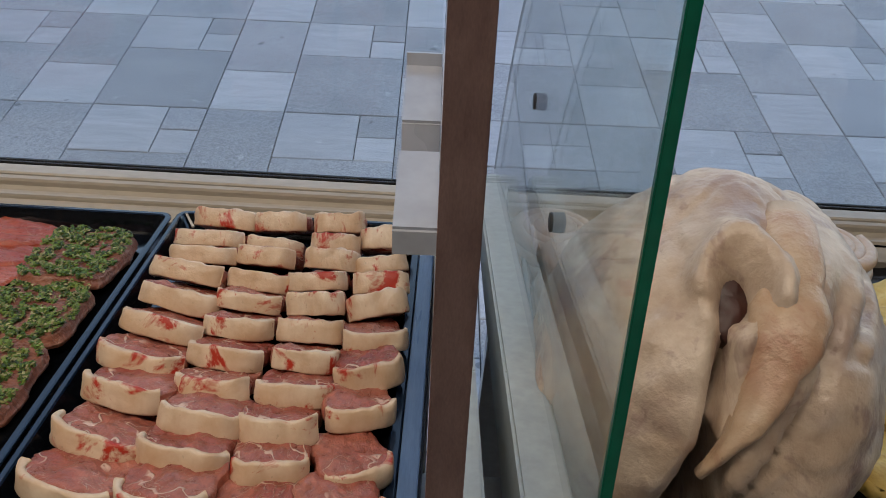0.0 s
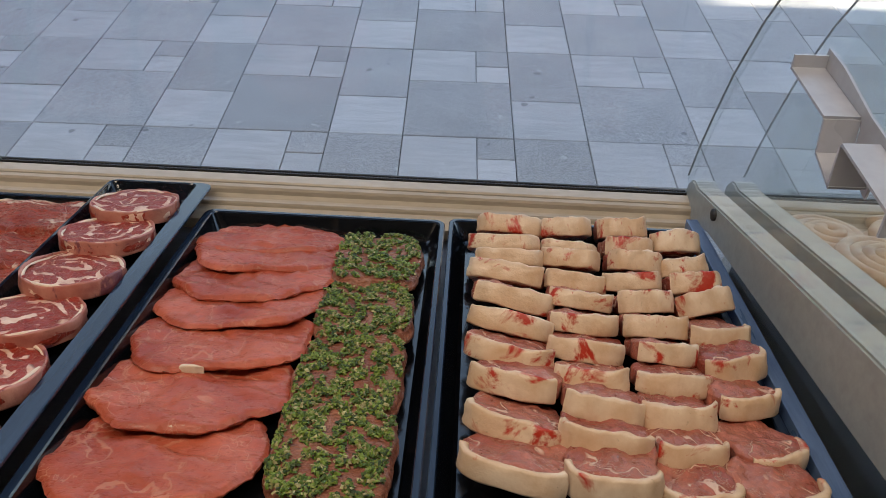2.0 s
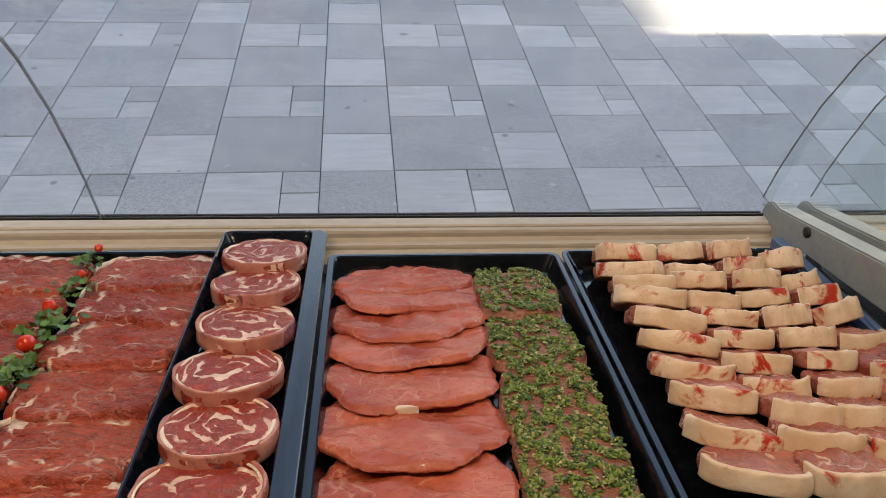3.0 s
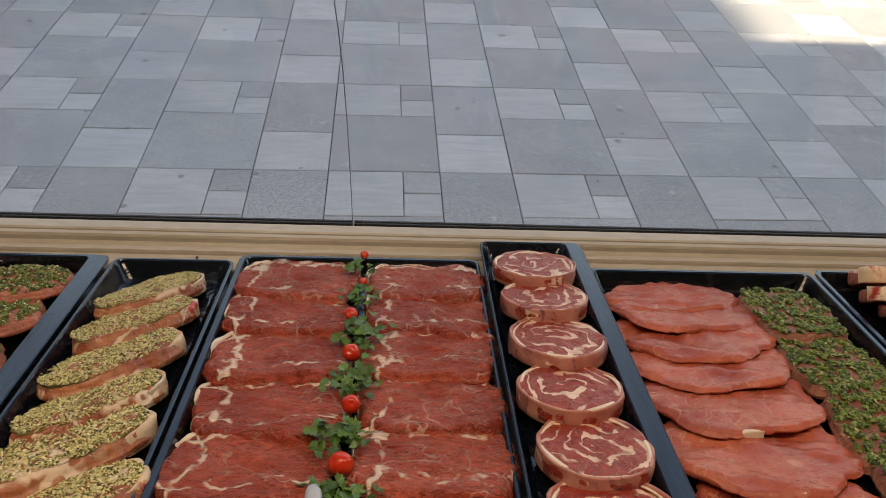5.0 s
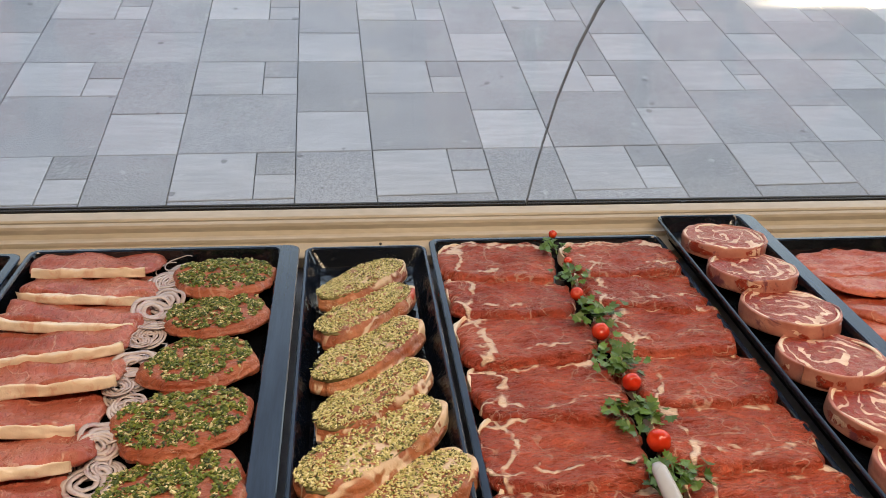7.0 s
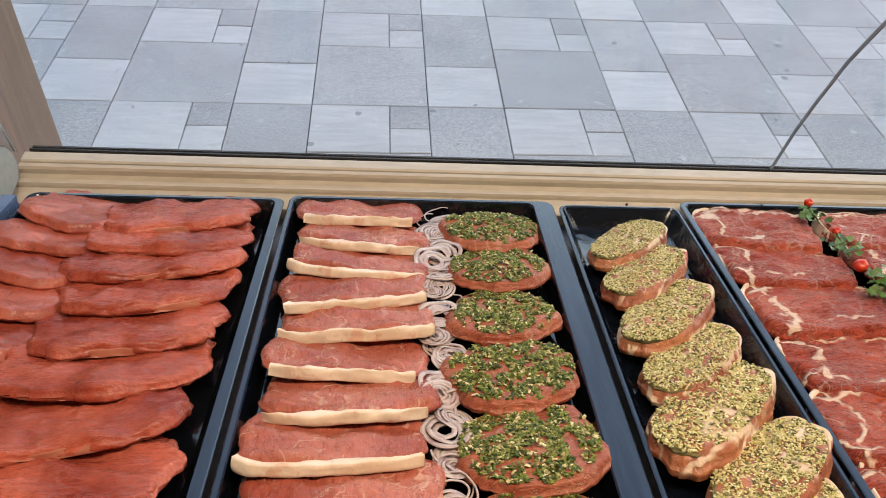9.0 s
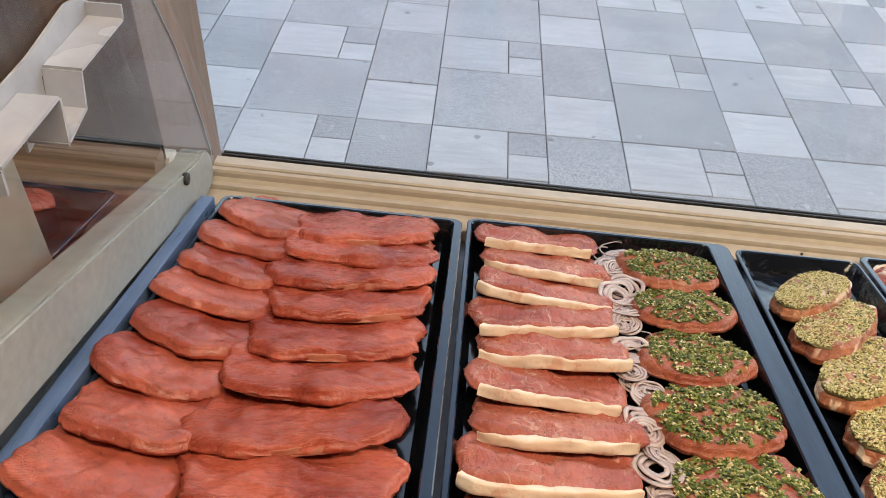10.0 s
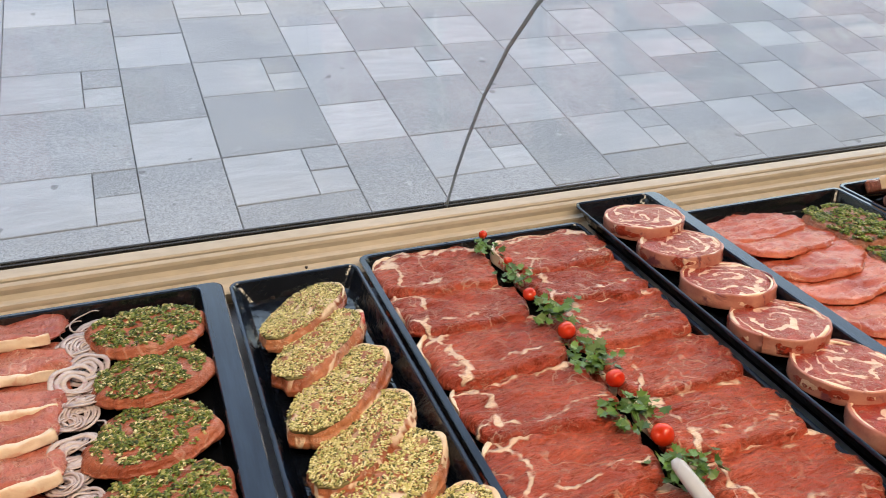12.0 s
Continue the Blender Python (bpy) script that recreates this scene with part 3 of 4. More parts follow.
tray(1.244, 1.624, 0.045, 0.69, 0.0, 0.030, M_TRAY, "black plastic tray holding rows of lamb chops", 0.02, 0.008, 0.012)
tray(0.852, 1.238, 0.045, 0.69, 0.0, 0.030, M_TRAY, "black plastic tray with pork escalopes and herb steaks", 0.014, 0.012, 0.009)
tray(0.678, 0.850, -0.010, 0.67, 0.022, 0.028, M_FILM, "narrow black film-lined tray with rolled lamb rounds", 0.014, 0.004, 0.026, 0.005)
tray(0.286, 0.676, 0.010, 0.67, 0.0, 0.030, M_TRAY, "black plastic tray holding two rows of ribeye steaks", 0.012, 0.010, 0.006)
tray(0.090, 0.280, 0.022, 0.68, 0.0, 0.030, M_FILM, "narrow black film-lined tray with nut-crusted fillets", 0.018, 0.006, 0.006, 0.006)
tray(-0.322, 0.082, 0.006, 0.68, 0.0, 0.030, M_TRAY, "black plastic tray with sirloin, onion rings and herb steaks", 0.010, 0.008, 0.032)
tray(-0.704, -0.329, 0.006, 0.68, 0.0, 0.030, M_TRAY, "black plastic tray holding lean red beef steaks", 0.014, 0.008, 0.014)


def side_strip(x, label):
    """Slim plastic divider between the outer tray and the end sill."""
    me = box_data("side_strip", -0.010, 0.010, -0.31, 0.31, -0.020, 0.0, M_STRIP, 0.002)
    put("side_strip", me, on_bed(x, 0.345, 0.012), label=label, category="divider", group="tray dividers")


side_strip(-0.7175, "slim blue-grey plastic divider beside the beef tray")
side_strip(1.6355, "slim blue-grey plastic divider beside the chop tray")

# ---- cuts of meat ----
def cut_top(x, y, f, o, th, dome, wave, ridge=0.0):
    p = Vector((x, y, 0)) * 22 + o
    z = th + dome * (1 - f * f) + wave * noise.noise(p) + wave * 0.5 * noise.noise(p * 2.7) + wave * 0.25 * noise.noise(p * 6.5)
    return z + ridge * noise.noise(Vector((x * 11, y * 48 + x * 14, 0)) + o)


def slab_data(name, w, d, th, mat, seed, power=2.4, lump=0.06, wave=0.004, dome=0.004, flat_far=0.0, rings=14, segs=96, droop=0.0, ridge=0.0, soft=0.12, roll=0.0):
    """A cut of meat lying flat: uneven outline, softly rounded rim, lumpy top. Its base is at z = 0."""
    o = Vector((seed * 7.3, seed * 3.1, 0))
    verts, faces = [], []

    def rim(a):
        c, s = math.cos(a), math.sin(a)
        k = (abs(c) ** power + abs(s) ** power) ** (-1 / power)
        k *= 1 + lump * noise.noise(Vector((c * 1.3, s * 1.3, 0)) + o) + lump * 0.4 * noise.noise(Vector((c * 3, s * 3, 2)) + o) + lump * 0.2 * noise.noise(Vector((c * 9, s * 9, 6)) + o) + lump * 0.22 * noise.noise(Vector((c * 27, s * 27, 9)) + o)
        y = k * s * d / 2
        if flat_far and y > 0:
            y *= 1 - flat_far
        return k * c * w / 2, y

    def top(x, y, f):
        z = cut_top(x, y, f, o, th, dome, wave, ridge)
        if roll:
            e = max(0.0, 1 - (1 - f) * min(w, d) / 2 / roll)
            return z - th * 0.62 * (1 - math.sqrt(max(0.0, 1 - e * e))) - droop * (abs(x) / (w / 2)) ** 2
        return z - th * soft * max(0, (f - 0.93) / 0.07) ** 2 - droop * (abs(x) / (w / 2)) ** 2

    verts.append((0, 0, top(0, 0, 0)))
    fs = [1 - (1 - (i + 1) / rings) ** 1.5 if roll else ((i + 1) / rings) ** 0.8 for i in range(rings)]
    for f in fs:
        for k in range(segs):
            x, y = rim(2 * math.pi * k / segs)
            verts.append((x * f, y * f, top(x * f, y * f, f)))
    for k in range(segs):
        x, y = rim(2 * math.pi * k / segs)
        verts.append((x * 1.001, y * 1.001, top(x, y, 1.0)))
    for f, z in ((1.004, 0.30), (1.0, 0.2), (0.99, 0.08), (0.94, 0.0)) if roll else ((1.010, 0.74), (1.014, 0.42), (0.998, 0.12), (0.94, 0.0)):
        for k in range(segs):
            x, y = rim(2 * math.pi * k / segs)
            j = 1 + 0.035 * noise.noise(Vector((x * 60, y * 60, z * 9)) + o)
            verts.append((x * f * j, y * f * j, z * th - droop * (abs(x) / (w / 2)) ** 2))
    for k in range(segs):
        faces.append((0, 1 + k, 1 + (k + 1) % segs))
    for i in range(rings + 4):
        if i == rings - 1 and not roll:
            continue  # the cut edge stays crisp
        for k in range(segs):
            a, b = 1 + i * segs + k, 1 + i * segs + (k + 1) % segs
            faces.append((a, a + segs, b + segs, b))
    faces.append(tuple(1 + (rings + 4) * segs + k for k in range(segs - 1, -1, -1)))
    return mesh(name, verts, faces, mat)


def band_data(name, w, d, th, thick, mat, seed, a0=195, a1=345, power=2.4, steps=40, square=False, rough=1.0):
    """A strip of fat round the near edge of a cut, as tall as the cut."""
    o = Vector((seed * 5.7, seed * 2.3, 4))
    prof = [(-0.4, -0.04), (0.8, -0.02), (1.0, 0.06), (1.03, 0.35), (1.03, 0.65), (0.98, 0.95), (0.75, 1.04), (-0.3, 1.05), (-0.7, 0.98), (-0.8, 0.5)]
    verts, faces = [], []
    for i in range(steps + 1):
        a = radians(a0 + (a1 - a0) * i / steps)
        c, s = math.cos(a), math.sin(a)
        k = (abs(c) ** power + abs(s) ** power) ** (-1 / power)
        x, y = k * c * w / 2, k * s * d / 2
        nrm = Vector((c / w, s / d)).normalized()
        e = 1.0 if square else min(1, 0.12 + 3.4 * min(i, steps - i) / steps)
        t = thick * e * (1 + rough * 0.7 * noise.noise(Vector((x * 28, y * 28, 0)) + o) + rough * 0.35 * noise.noise(Vector((x * 80, y * 80, 3)) + o))
        for q, h in prof:
            j = 0.0024 * noise.noise(Vector((x * 45 + q, y * 45, h * 2.0)) + o)
            verts.append((x + nrm.x * (t * q + j), y + nrm.y * (t * q + j), th * h * (0.80 + 0.20 * e) * (1 + rough * 0.22 * noise.noise(Vector((x * 26, 1, 0)) + o) + rough * 0.10 * noise.noise(Vector((x * 90, 2, 0)) + o)) + j))
    m = len(prof)
    for i in range(steps):
        for q in range(m):
            faces.append((i * m + q, i * m + (q + 1) % m, (i + 1) * m + (q + 1) % m, (i + 1) * m + q))
    faces.append(tuple(range(m))), faces.append(tuple(steps * m + q for q in range(m - 1, -1, -1)))
    return mesh(name, verts, faces, mat)


def crumbs_data(name, w, d, under, mat, seed, count, size, power=2.2, clump=0.0, heights=0.003):
    """Chopped crumbs strewn over a cut, each a small bent flake. under: seed, thickness, dome and wave of the cut below."""
    base, th, dome, wave = under
    o = Vector((base * 7.3, base * 3.1, 0))
    rnd = random.Random(seed)
    verts, faces = [], []
    while count > 0:
        x, y = rnd.uniform(-1, 1), rnd.uniform(-1, 1)
        if abs(x) ** power + abs(y) ** power > 1:
            continue
        if clump and noise.noise(Vector((x * 4.5, y * 4.5, seed))) < clump - 0.6 + rnd.uniform(0, 0.45):
            continue
        count -= 1
        s = size * rnd.uniform(0.6, 1.4)
        px, py = x * w / 2, y * d / 2
        z = cut_top(px, py, min(1, math.hypot(x, y)), o, th, dome, wave) + rnd.uniform(-0.0005, heights)
        m = Matrix.Translation((px, py, z)) @ Euler((rnd.uniform(-0.7, 0.7), rnd.uniform(-0.7, 0.7), rnd.uniform(0, 6.3))).to_matrix().to_4x4()
        i = len(verts)
        for p in ((-s, -s * 0.45, 0), (s * 0.8, -s * 0.55, s * 0.15), (s, s * 0.4, 0), (-s * 0.7, s * 0.5, s * 0.2), (0.1 * s, 0, s * 0.55)):
            verts.append(m @ Vector(p))
        faces += [(i, i + 1, i + 4), (i + 1, i + 2, i + 4), (i + 2, i + 3, i + 4), (i + 3, i, i + 4)]
    return mesh(name, verts, faces, mat, False)


rnd = random.Random(11)


def jit(k):
    return rnd.uniform(-k, k)


# lamb chops: four leaning columns, fat edge to the back of the counter
CHOP_LEAN = [slab_data("lamb_chop", 0.092, 0.080, 0.0215, M_CHOP, i, 3.4, 0.14, 0.006, 0.003, 0.1) for i in range(8)]
CHOP_FAT = [band_data("fat_rim", 0.093, 0.082, 0.0235, 0.0046, M_FAT, i, 206 + 4 * (i % 5), 335 - 4 * (i % 4), 3.2 + 0.2 * (i % 4), 40, True, 0.6) for i in range(8)]
CHOPS = [
    (1.335, [0.125, 0.175, 0.222, 0.272, 0.325, 0.380, 0.434, 0.490, 0.560, 0.622], 1.08),
    (1.424, [0.132, 0.186, 0.226, 0.276, 0.326, 0.374, 0.424, 0.480, 0.532, 0.584, 0.632], 0.87),
    (1.503, [0.131, 0.182, 0.230, 0.278, 0.333, 0.385, 0.433, 0.486, 0.538, 0.582, 0.636], 0.80),
    (1.575, [0.172, 0.230, 0.282, 0.335, 0.388, 0.446, 0.510, 0.580, 0.638], 0.80),
]
for ci, (cx, rows, wide) in enumerate(CHOPS):
    for ri, s in enumerate(rows):
        v = (ci * 3 + ri * 5) % 8
        turn = (-15, -6, 3, 20)[ci] * (0.4 + ri / 10) + jit(4)
        lean = -38 + 3.2 * max(0, ri - 3) + (10 if ci == 3 and ri > 3 else 0) + jit(5)
        m = on_bed(cx + jit(0.005), s - 0.028, jit(0.004), lean, jit(5), turn) @ Matrix.Diagonal((wide * (0.95 + 0.012 * ri + jit(0.05)), 1 + jit(0.1), 1.05 + jit(0.15), 1))
        chop = put("lamb_chop", CHOP_LEAN[v], m, label="raw lamb loin chop with a thick cream fat edge", category="lamb chop", group="lamb chops")
        put("fat_rim", CHOP_FAT[v], None, chop, label="cream fat edge with blood smears")

# pork escalopes, shingled
PORK = [slab_data("pork_escalope", 0.222, 0.190, 0.0095, M_PORK, 20 + i, 2.3, 0.13, 0.0060, 0.001, 0.1, ridge=0.006, roll=0.007) for i in range(3)]
PORK_FAT = [band_data("fat_edge", 0.212, 0.184, 0.0100, 0.0035, M_FATW, 20 + i, 236 + 14 * i, 254 + 14 * i, 2.15, 16) for i in range(3)]
for ri, (s, x) in enumerate([(0.115, 0.975), (0.178, 0.978), (0.250, 0.977), (0.315, 0.974), (0.402, 0.972), (0.500, 0.970), (0.605, 0.968)]):
    esc = put("pork_escalope", PORK[ri % 3], on_bed(x, s - (0.036 if ri else 0.0), -0.018, -9, jit(2), 7 + jit(4)) @ Matrix.Diagonal((1, 1 if ri else 0.6, 1, 1)), label="thin raw pork escalope overlapping the next one", category="pork escalope", group="pork escalopes")
    if ri in (4, 5):
        put("fat_edge", PORK_FAT[ri % 3], None, esc, label="pale nub of fat")

# square herb steaks
HERB_SQ = [slab_data("herb_steak", 0.128, 0.132, 0.019, M_HERB, 40 + i, 5.0, 0.09, 0.005, 0.001, roll=0.006) for i in range(2)]
HERB_SQ_TOP = [crumbs_data("herb_topping", 0.120, 0.134, (40 + i, 0.019, 0.001, 0.005), M_HERBS, 60 + i, 3200, 0.0028, 5.0, 0.44, 0.0045) for i in range(2)]
for ri, s in enumerate([0.185, 0.322, 0.452, 0.575]):
    st = put("herb_steak", HERB_SQ[ri % 2], on_bed(1.145, s - 0.008, -0.020, -4, jit(2), jit(3) + 180 * (ri // 2)) @ Matrix.Diagonal((1, 1.12 if ri == 0 else 1, 1, 1)), label="square marinated steak topped with chopped green herbs", category="herb steak", group="square herb steaks")
    put("herb_topping", HERB_SQ_TOP[ri % 2], None, st, label="chopped green herbs", kind="stuff")

# rolled lamb rounds
ROUND = [slab_data("lamb_round", 0.128, 0.124, 0.021, M_LAMB, 80 + i, 2.0, 0.035, 0.004, 0.002) for i in range(3)]
ROUND_RIM = [band_data("fat_rind", 0.126, 0.122, 0.0214, 0.0024, M_RIND, 80 + i, 0, 359.5, 2.0, 54, True, 0.6) for i in range(3)]
RING = [tube_data("fat_ring", [(0.0605 * math.cos(a) * (1 + 0.02 * math.sin(3 * a + i)), 0.0585 * math.sin(a) * (1 + 0.02 * math.sin(3 * a + i)), 0.0200 + 0.0012 * math.sin(5 * a + 2 * i)) for a in (2 * math.pi * k / 60 for k in range(61))], 0.0024, M_FATW, 8, lambda f: 1 + 0.35 * math.sin(23 * f + 2) * math.sin(9 * f), 0.8) for i in range(3)]
for ri, s in enumerate([0.083, 0.180, 0.290, 0.398, 0.503, 0.598]):
    r = put("lamb_round", ROUND[ri % 3], on_bed(0.757 + jit(0.004), s + 0.004, 0.008, -9, 0, 0) @ pose(0, 0, 0, 0, 0, 70 * ri), label="thick rolled lamb round with swirls of fat", category="lamb round", group="rolled lamb rounds")
    put("fat_ring", RING[ri % 3], None, r, label="white ring of fat")
    put("fat_rind", ROUND_RIM[ri % 3], None, r, label="pale fat rind with dark netting marks")

# ribeye steaks, two columns
RIB = [slab_data("ribeye_steak", 0.188, 0.136, 0.020, M_RIB, 100 + i, 3.2, 0.16, 0.006, 0.002, ridge=0.006, roll=0.009, rings=22, segs=120) for i in range(4)]
RIB_FAT = [band_data("fat_edge", 0.184, 0.132, 0.0185, 0.0030, M_FATW, 100 + i, 66 + 12 * i, 216 - 14 * i, 3.2, 60, False, 1.3) for i in range(4)]
for ci, (cx, rows) in enumerate(((0.390, [0.075, 0.175, 0.278, 0.388, 0.488, 0.590]), (0.590, [0.080, 0.172, 0.274, 0.380, 0.484, 0.588]))):
    for ri, s in enumerate(rows):
        v = (ri + ci * 2) % 4
        st = put("ribeye_steak", RIB[v], on_bed(cx + jit(0.003), s + 0.004, -0.020, -7, jit(2), jit(4)), label="raw marbled ribeye steak with pale fat edge", category="steak", group="ribeye steaks")
        put("fat_edge", RIB_FAT[v], None, st)


# parsley sprigs and tomatoes
def leaf_verts(m, size):
    pts = [(0, 0), (0.35, 0.28), (0.85, 0.30), (0.62, 0.55), (0.95, 0.85), (0.45, 0.85), (0.22, 1.25), (0, 0.95)]
    full = pts + [(-x, y) for x, y in pts[-2:0:-1]]
    return [m @ Vector((x * size, y * size, size * (0.28 * abs(x) - 0.12 * y * y))) for x, y in full]


def sprig(x, s, h, size, leaves, seed):
    r = random.Random(seed)
    top = tagged(new("parsley_sprig"), "fresh green curly parsley sprig laid between steaks", "parsley", "parsley sprigs")
    top.matrix_basis = on_bed(x, s, h, 0, 0, r.uniform(-25, 25))
    verts, faces = [], []
    for _ in range(leaves):
        m = Matrix.Translation((r.gauss(0, size * 0.62), r.gauss(0, size * 0.62), r.uniform(0.002, size * 0.45))) @ Euler((r.uniform(-0.5, 0.6), r.uniform(-0.6, 0.6), r.uniform(0, 6.3))).to_matrix().to_4x4()
        i = len(verts)
        vs = leaf_verts(m, size * r.uniform(0.28, 0.46))
        verts += vs
        faces += [(i, i + k, i + k + 1) for k in range(1, len(vs) - 1)]
    put("leaves", mesh("leaves", verts, faces, M_LEAF, False), None, top)
    put("stem", tube_data("stem", [(0, -size * 1.2, 0.002), (0.002, -size * 0.4, 0.004), (0.001, size * 0.5, 0.008)], 0.0012, M_LEAF, 6), None, top)


for k, (x, s, size, n) in enumerate([(0.480, 0.062, 0.019, 26), (0.483, 0.155, 0.020, 28), (0.492, 0.258, 0.026, 44), (0.488, 0.360, 0.026, 44), (0.481, 0.465, 0.026, 44), (0.482, 0.560, 0.025, 40)]):
    sprig(x, s, 0.006, size, n, 300 + k)


def tomato_data():
    verts, faces = [], []
    n, m = 20, 12
    for i in range(m + 1):
        a = math.pi * i / m
        for k in range(n):
            b = 2 * math.pi * k / n
            r = 0.0125 * math.sin(a) * (1 + 0.02 * math.cos(5 * b))
            verts.append((r * math.cos(b), r * math.sin(b), 0.0135 * math.cos(a) - (0.003 * math.exp(-(a / 0.35) ** 2))))
    for i in range(m):
        for k in range(n):
            faces.append((i * n + k, (i + 1) * n + k, (i + 1) * n + (k + 1) % n, i * n + (k + 1) % n))
    return mesh("cherry_tomato", verts, faces, M_TOM)


TOM = tomato_data()
for x, s, k in ((0.488, 0.030, 0.6), (0.490, 0.118, 0.55), (0.478, 0.212, 0.85), (0.484, 0.306, 1.05), (0.490, 0.412, 1.0), (0.486, 0.512, 1.15)):
    put("cherry_tomato", TOM, on_bed(x, s, 0.014, 50, 0, jit(90)) @ Matrix.Scale(k * 0.9, 4), label="small glossy red cherry tomato between the steaks", category="tomato", group="cherry tomatoes")

# nut-crusted fillets, laid slantwise
NUT = [slab_data("crusted_fillet", 0.190, 0.090, 0.025, M_NUTSIDE, 120 + i, 2.5, 0.16, 0.005, 0.004, roll=0.008) for i in range(3)]
NUT_TOP = [crumbs_data("nut_topping", 0.182, 0.080, (120 + i, 0.0250, 0.003, 0.003), M_PIST, 130 + i, 4600, 0.0017, 2.5, 0.08, 0.003) for i in range(3)]
NUT_CRUST = [slab_data("crust", 0.180, 0.078, 0.005, M_CRUST, 120 + i, 2.5, 0.08, 0.003, 0.003) for i in range(3)]
NUT_FAT = [band_data("fat_end", 0.186, 0.083, 0.023, 0.004, M_FAT, 140 + i, -60, 40, 2.5) for i in range(3)]
for ri, (x, s, rz, k) in enumerate([(0.180, 0.145, 36, 0.92), (0.183, 0.226, 38, 0.98), (0.184, 0.322, 38, 1.02), (0.188, 0.408, 36, 0.98), (0.184, 0.492, 34, 1.12), (0.212, 0.575, 32, 1.0), (0.190, 0.645, 32, 1.0)]):
    f = put("crusted_fillet", NUT[ri % 3], on_bed(x - 0.002, s - 0.017, -0.020, -12, 4, rz + 12) @ Matrix.Scale(k * 0.98, 4), label="thick pale fillet coated in yellow-green nut crust", category="fillet", group="nut-crusted fillets")
    crust = put("crust", NUT_CRUST[ri % 3], pose(0, 0, 0.0195), f, label="olive crumb crust")
    put("nut_topping", NUT_TOP[ri % 3], pose(0, 0, -0.0195), crust, label="crushed pistachio crust", kind="stuff")
    put("fat_end", NUT_FAT[ri % 3], None, f)

# sirloin steaks with a straight strip of fat
SIRL = [slab_data("sirloin_steak", 0.184, 0.102, 0.013, M_SIRL, 150 + i, 4.0, 0.08, 0.005, 0.001, ridge=0.006, roll=0.006) for i in range(5)]
SIRL_FAT = [band_data("fat_strip", 0.190, 0.104, 0.0135 - 0.001 * (i % 3), 0.0030 + 0.0007 * (i * 2 % 5), M_FATW, 150 + i, 228 - 3 * i, 311 + 2 * (i * 3 % 5), 5.0, 44, i != 2, 1.3) for i in range(5)]
for ri, s in enumerate([0.080, 0.150, 0.216, 0.282, 0.350, 0.418, 0.480, 0.545, 0.612]):
    st = put("sirloin_steak", SIRL[ri * 2 % 5], on_bed(-0.210 + jit(0.008), s - 0.044, -0.014, -13 + jit(3), jit(4), jit(6)), label="raw sirloin steak with a thick white fat strip", category="steak", group="sirloin steaks")
    put("fat_strip", SIRL_FAT[ri * 2 % 5], None, st, label="creamy white fat strip")


# sliced onion: thin cross-cuts, each a nest of loose rings
def onion_data(radius, layers, seed, sweep=360):
    """A cross-cut of an onion: thin uneven rings inside one another; sweep below 360 gives loose strands."""
    verts, faces = [], []
    o = Vector((seed * 1.9, seed * 0.7, 0))
    n = 34
    for l in range(layers):
        r = radius * (1 - l / (layers + 0.6))
        first = len(verts)
        for i in range(n + 1):
            a = radians(sweep) * i / n + seed * 2 + l
            c, sn = math.cos(a), math.sin(a)
            k = r * (1 + 0.14 * noise.noise(Vector((c * 1.1, sn * 1.1, l * 0.8)) + o))
            h = 0.0035 * noise.noise(Vector((c, sn, l * 1.7)) + o)
            half, tall = 0.44 * radius / (layers + 0.6) if layers > 2 else 0.0011, 0.0006
            for t, z in ((-half, -tall), (half, -tall), (half, tall), (-half, tall)):
                verts.append(((k + t) * c, (k + t) * sn * 0.86, z + h))
        for i in range(n):
            for t in range(4):
                p = first + i * 4
                faces.append((p + t, p + 4 + t, p + 4 + (t + 1) % 4, p + (t + 1) % 4))
    return mesh("onion_slice", verts, faces, M_ONION)


ONION = [onion_data(0.023, 5, 0.4), onion_data(0.020, 4, 1.3), onion_data(0.026, 3, 2.1), onion_data(0.018, 4, 3.6), onion_data(0.028, 1, 4.4, 250), onion_data(0.024, 2, 5.2, 300)]
for k in range(40):
    s = 0.045 + 0.60 * k / 39
    put("onion_slice", ONION[rnd.randrange(6)], on_bed(-0.104 + jit(0.010), s + jit(0.006), -0.012 + rnd.uniform(0, 0.008), 8 + jit(12), jit(10), rnd.uniform(0, 360)), label="thin lilac-white rings of sliced raw onion", category="onion", group="onion slices")

# round herb steaks
HERB_RD = [slab_data("herb_steak", 0.142, 0.124, 0.016, M_HERB_RED, 170 + i, 2.2, 0.13, 0.006, 0.004, roll=0.007) for i in range(3)]
HERB_RD_TOP = [crumbs_data("herb_topping", 0.130, 0.112, (170 + i, 0.016, 0.004, 0.006), M_HERBS_NUT, 180 + i, 3000, 0.0023, 2.1, 0.32, 0.0038) for i in range(3)]
for ri, (x, s, k) in enumerate([(-0.022, 0.092, 1.0), (-0.022, 0.190, 1.0), (-0.027, 0.298, 1.0), (-0.028, 0.406, 1.05), (-0.024, 0.516, 1.1), (-0.024, 0.628, 1.08)]):
    st = put("herb_steak", HERB_RD[ri % 3], on_bed(x, s + 0.004, -0.016, -9, jit(3), jit(22)) @ Matrix.Scale(k * (1 + jit(0.03)), 4), label="oval marinated steak topped with chopped herbs and nuts", category="herb steak", group="round herb steaks")
    put("herb_topping", HERB_RD_TOP[ri % 3], None, st, label="chopped green herbs and nuts", kind="stuff")

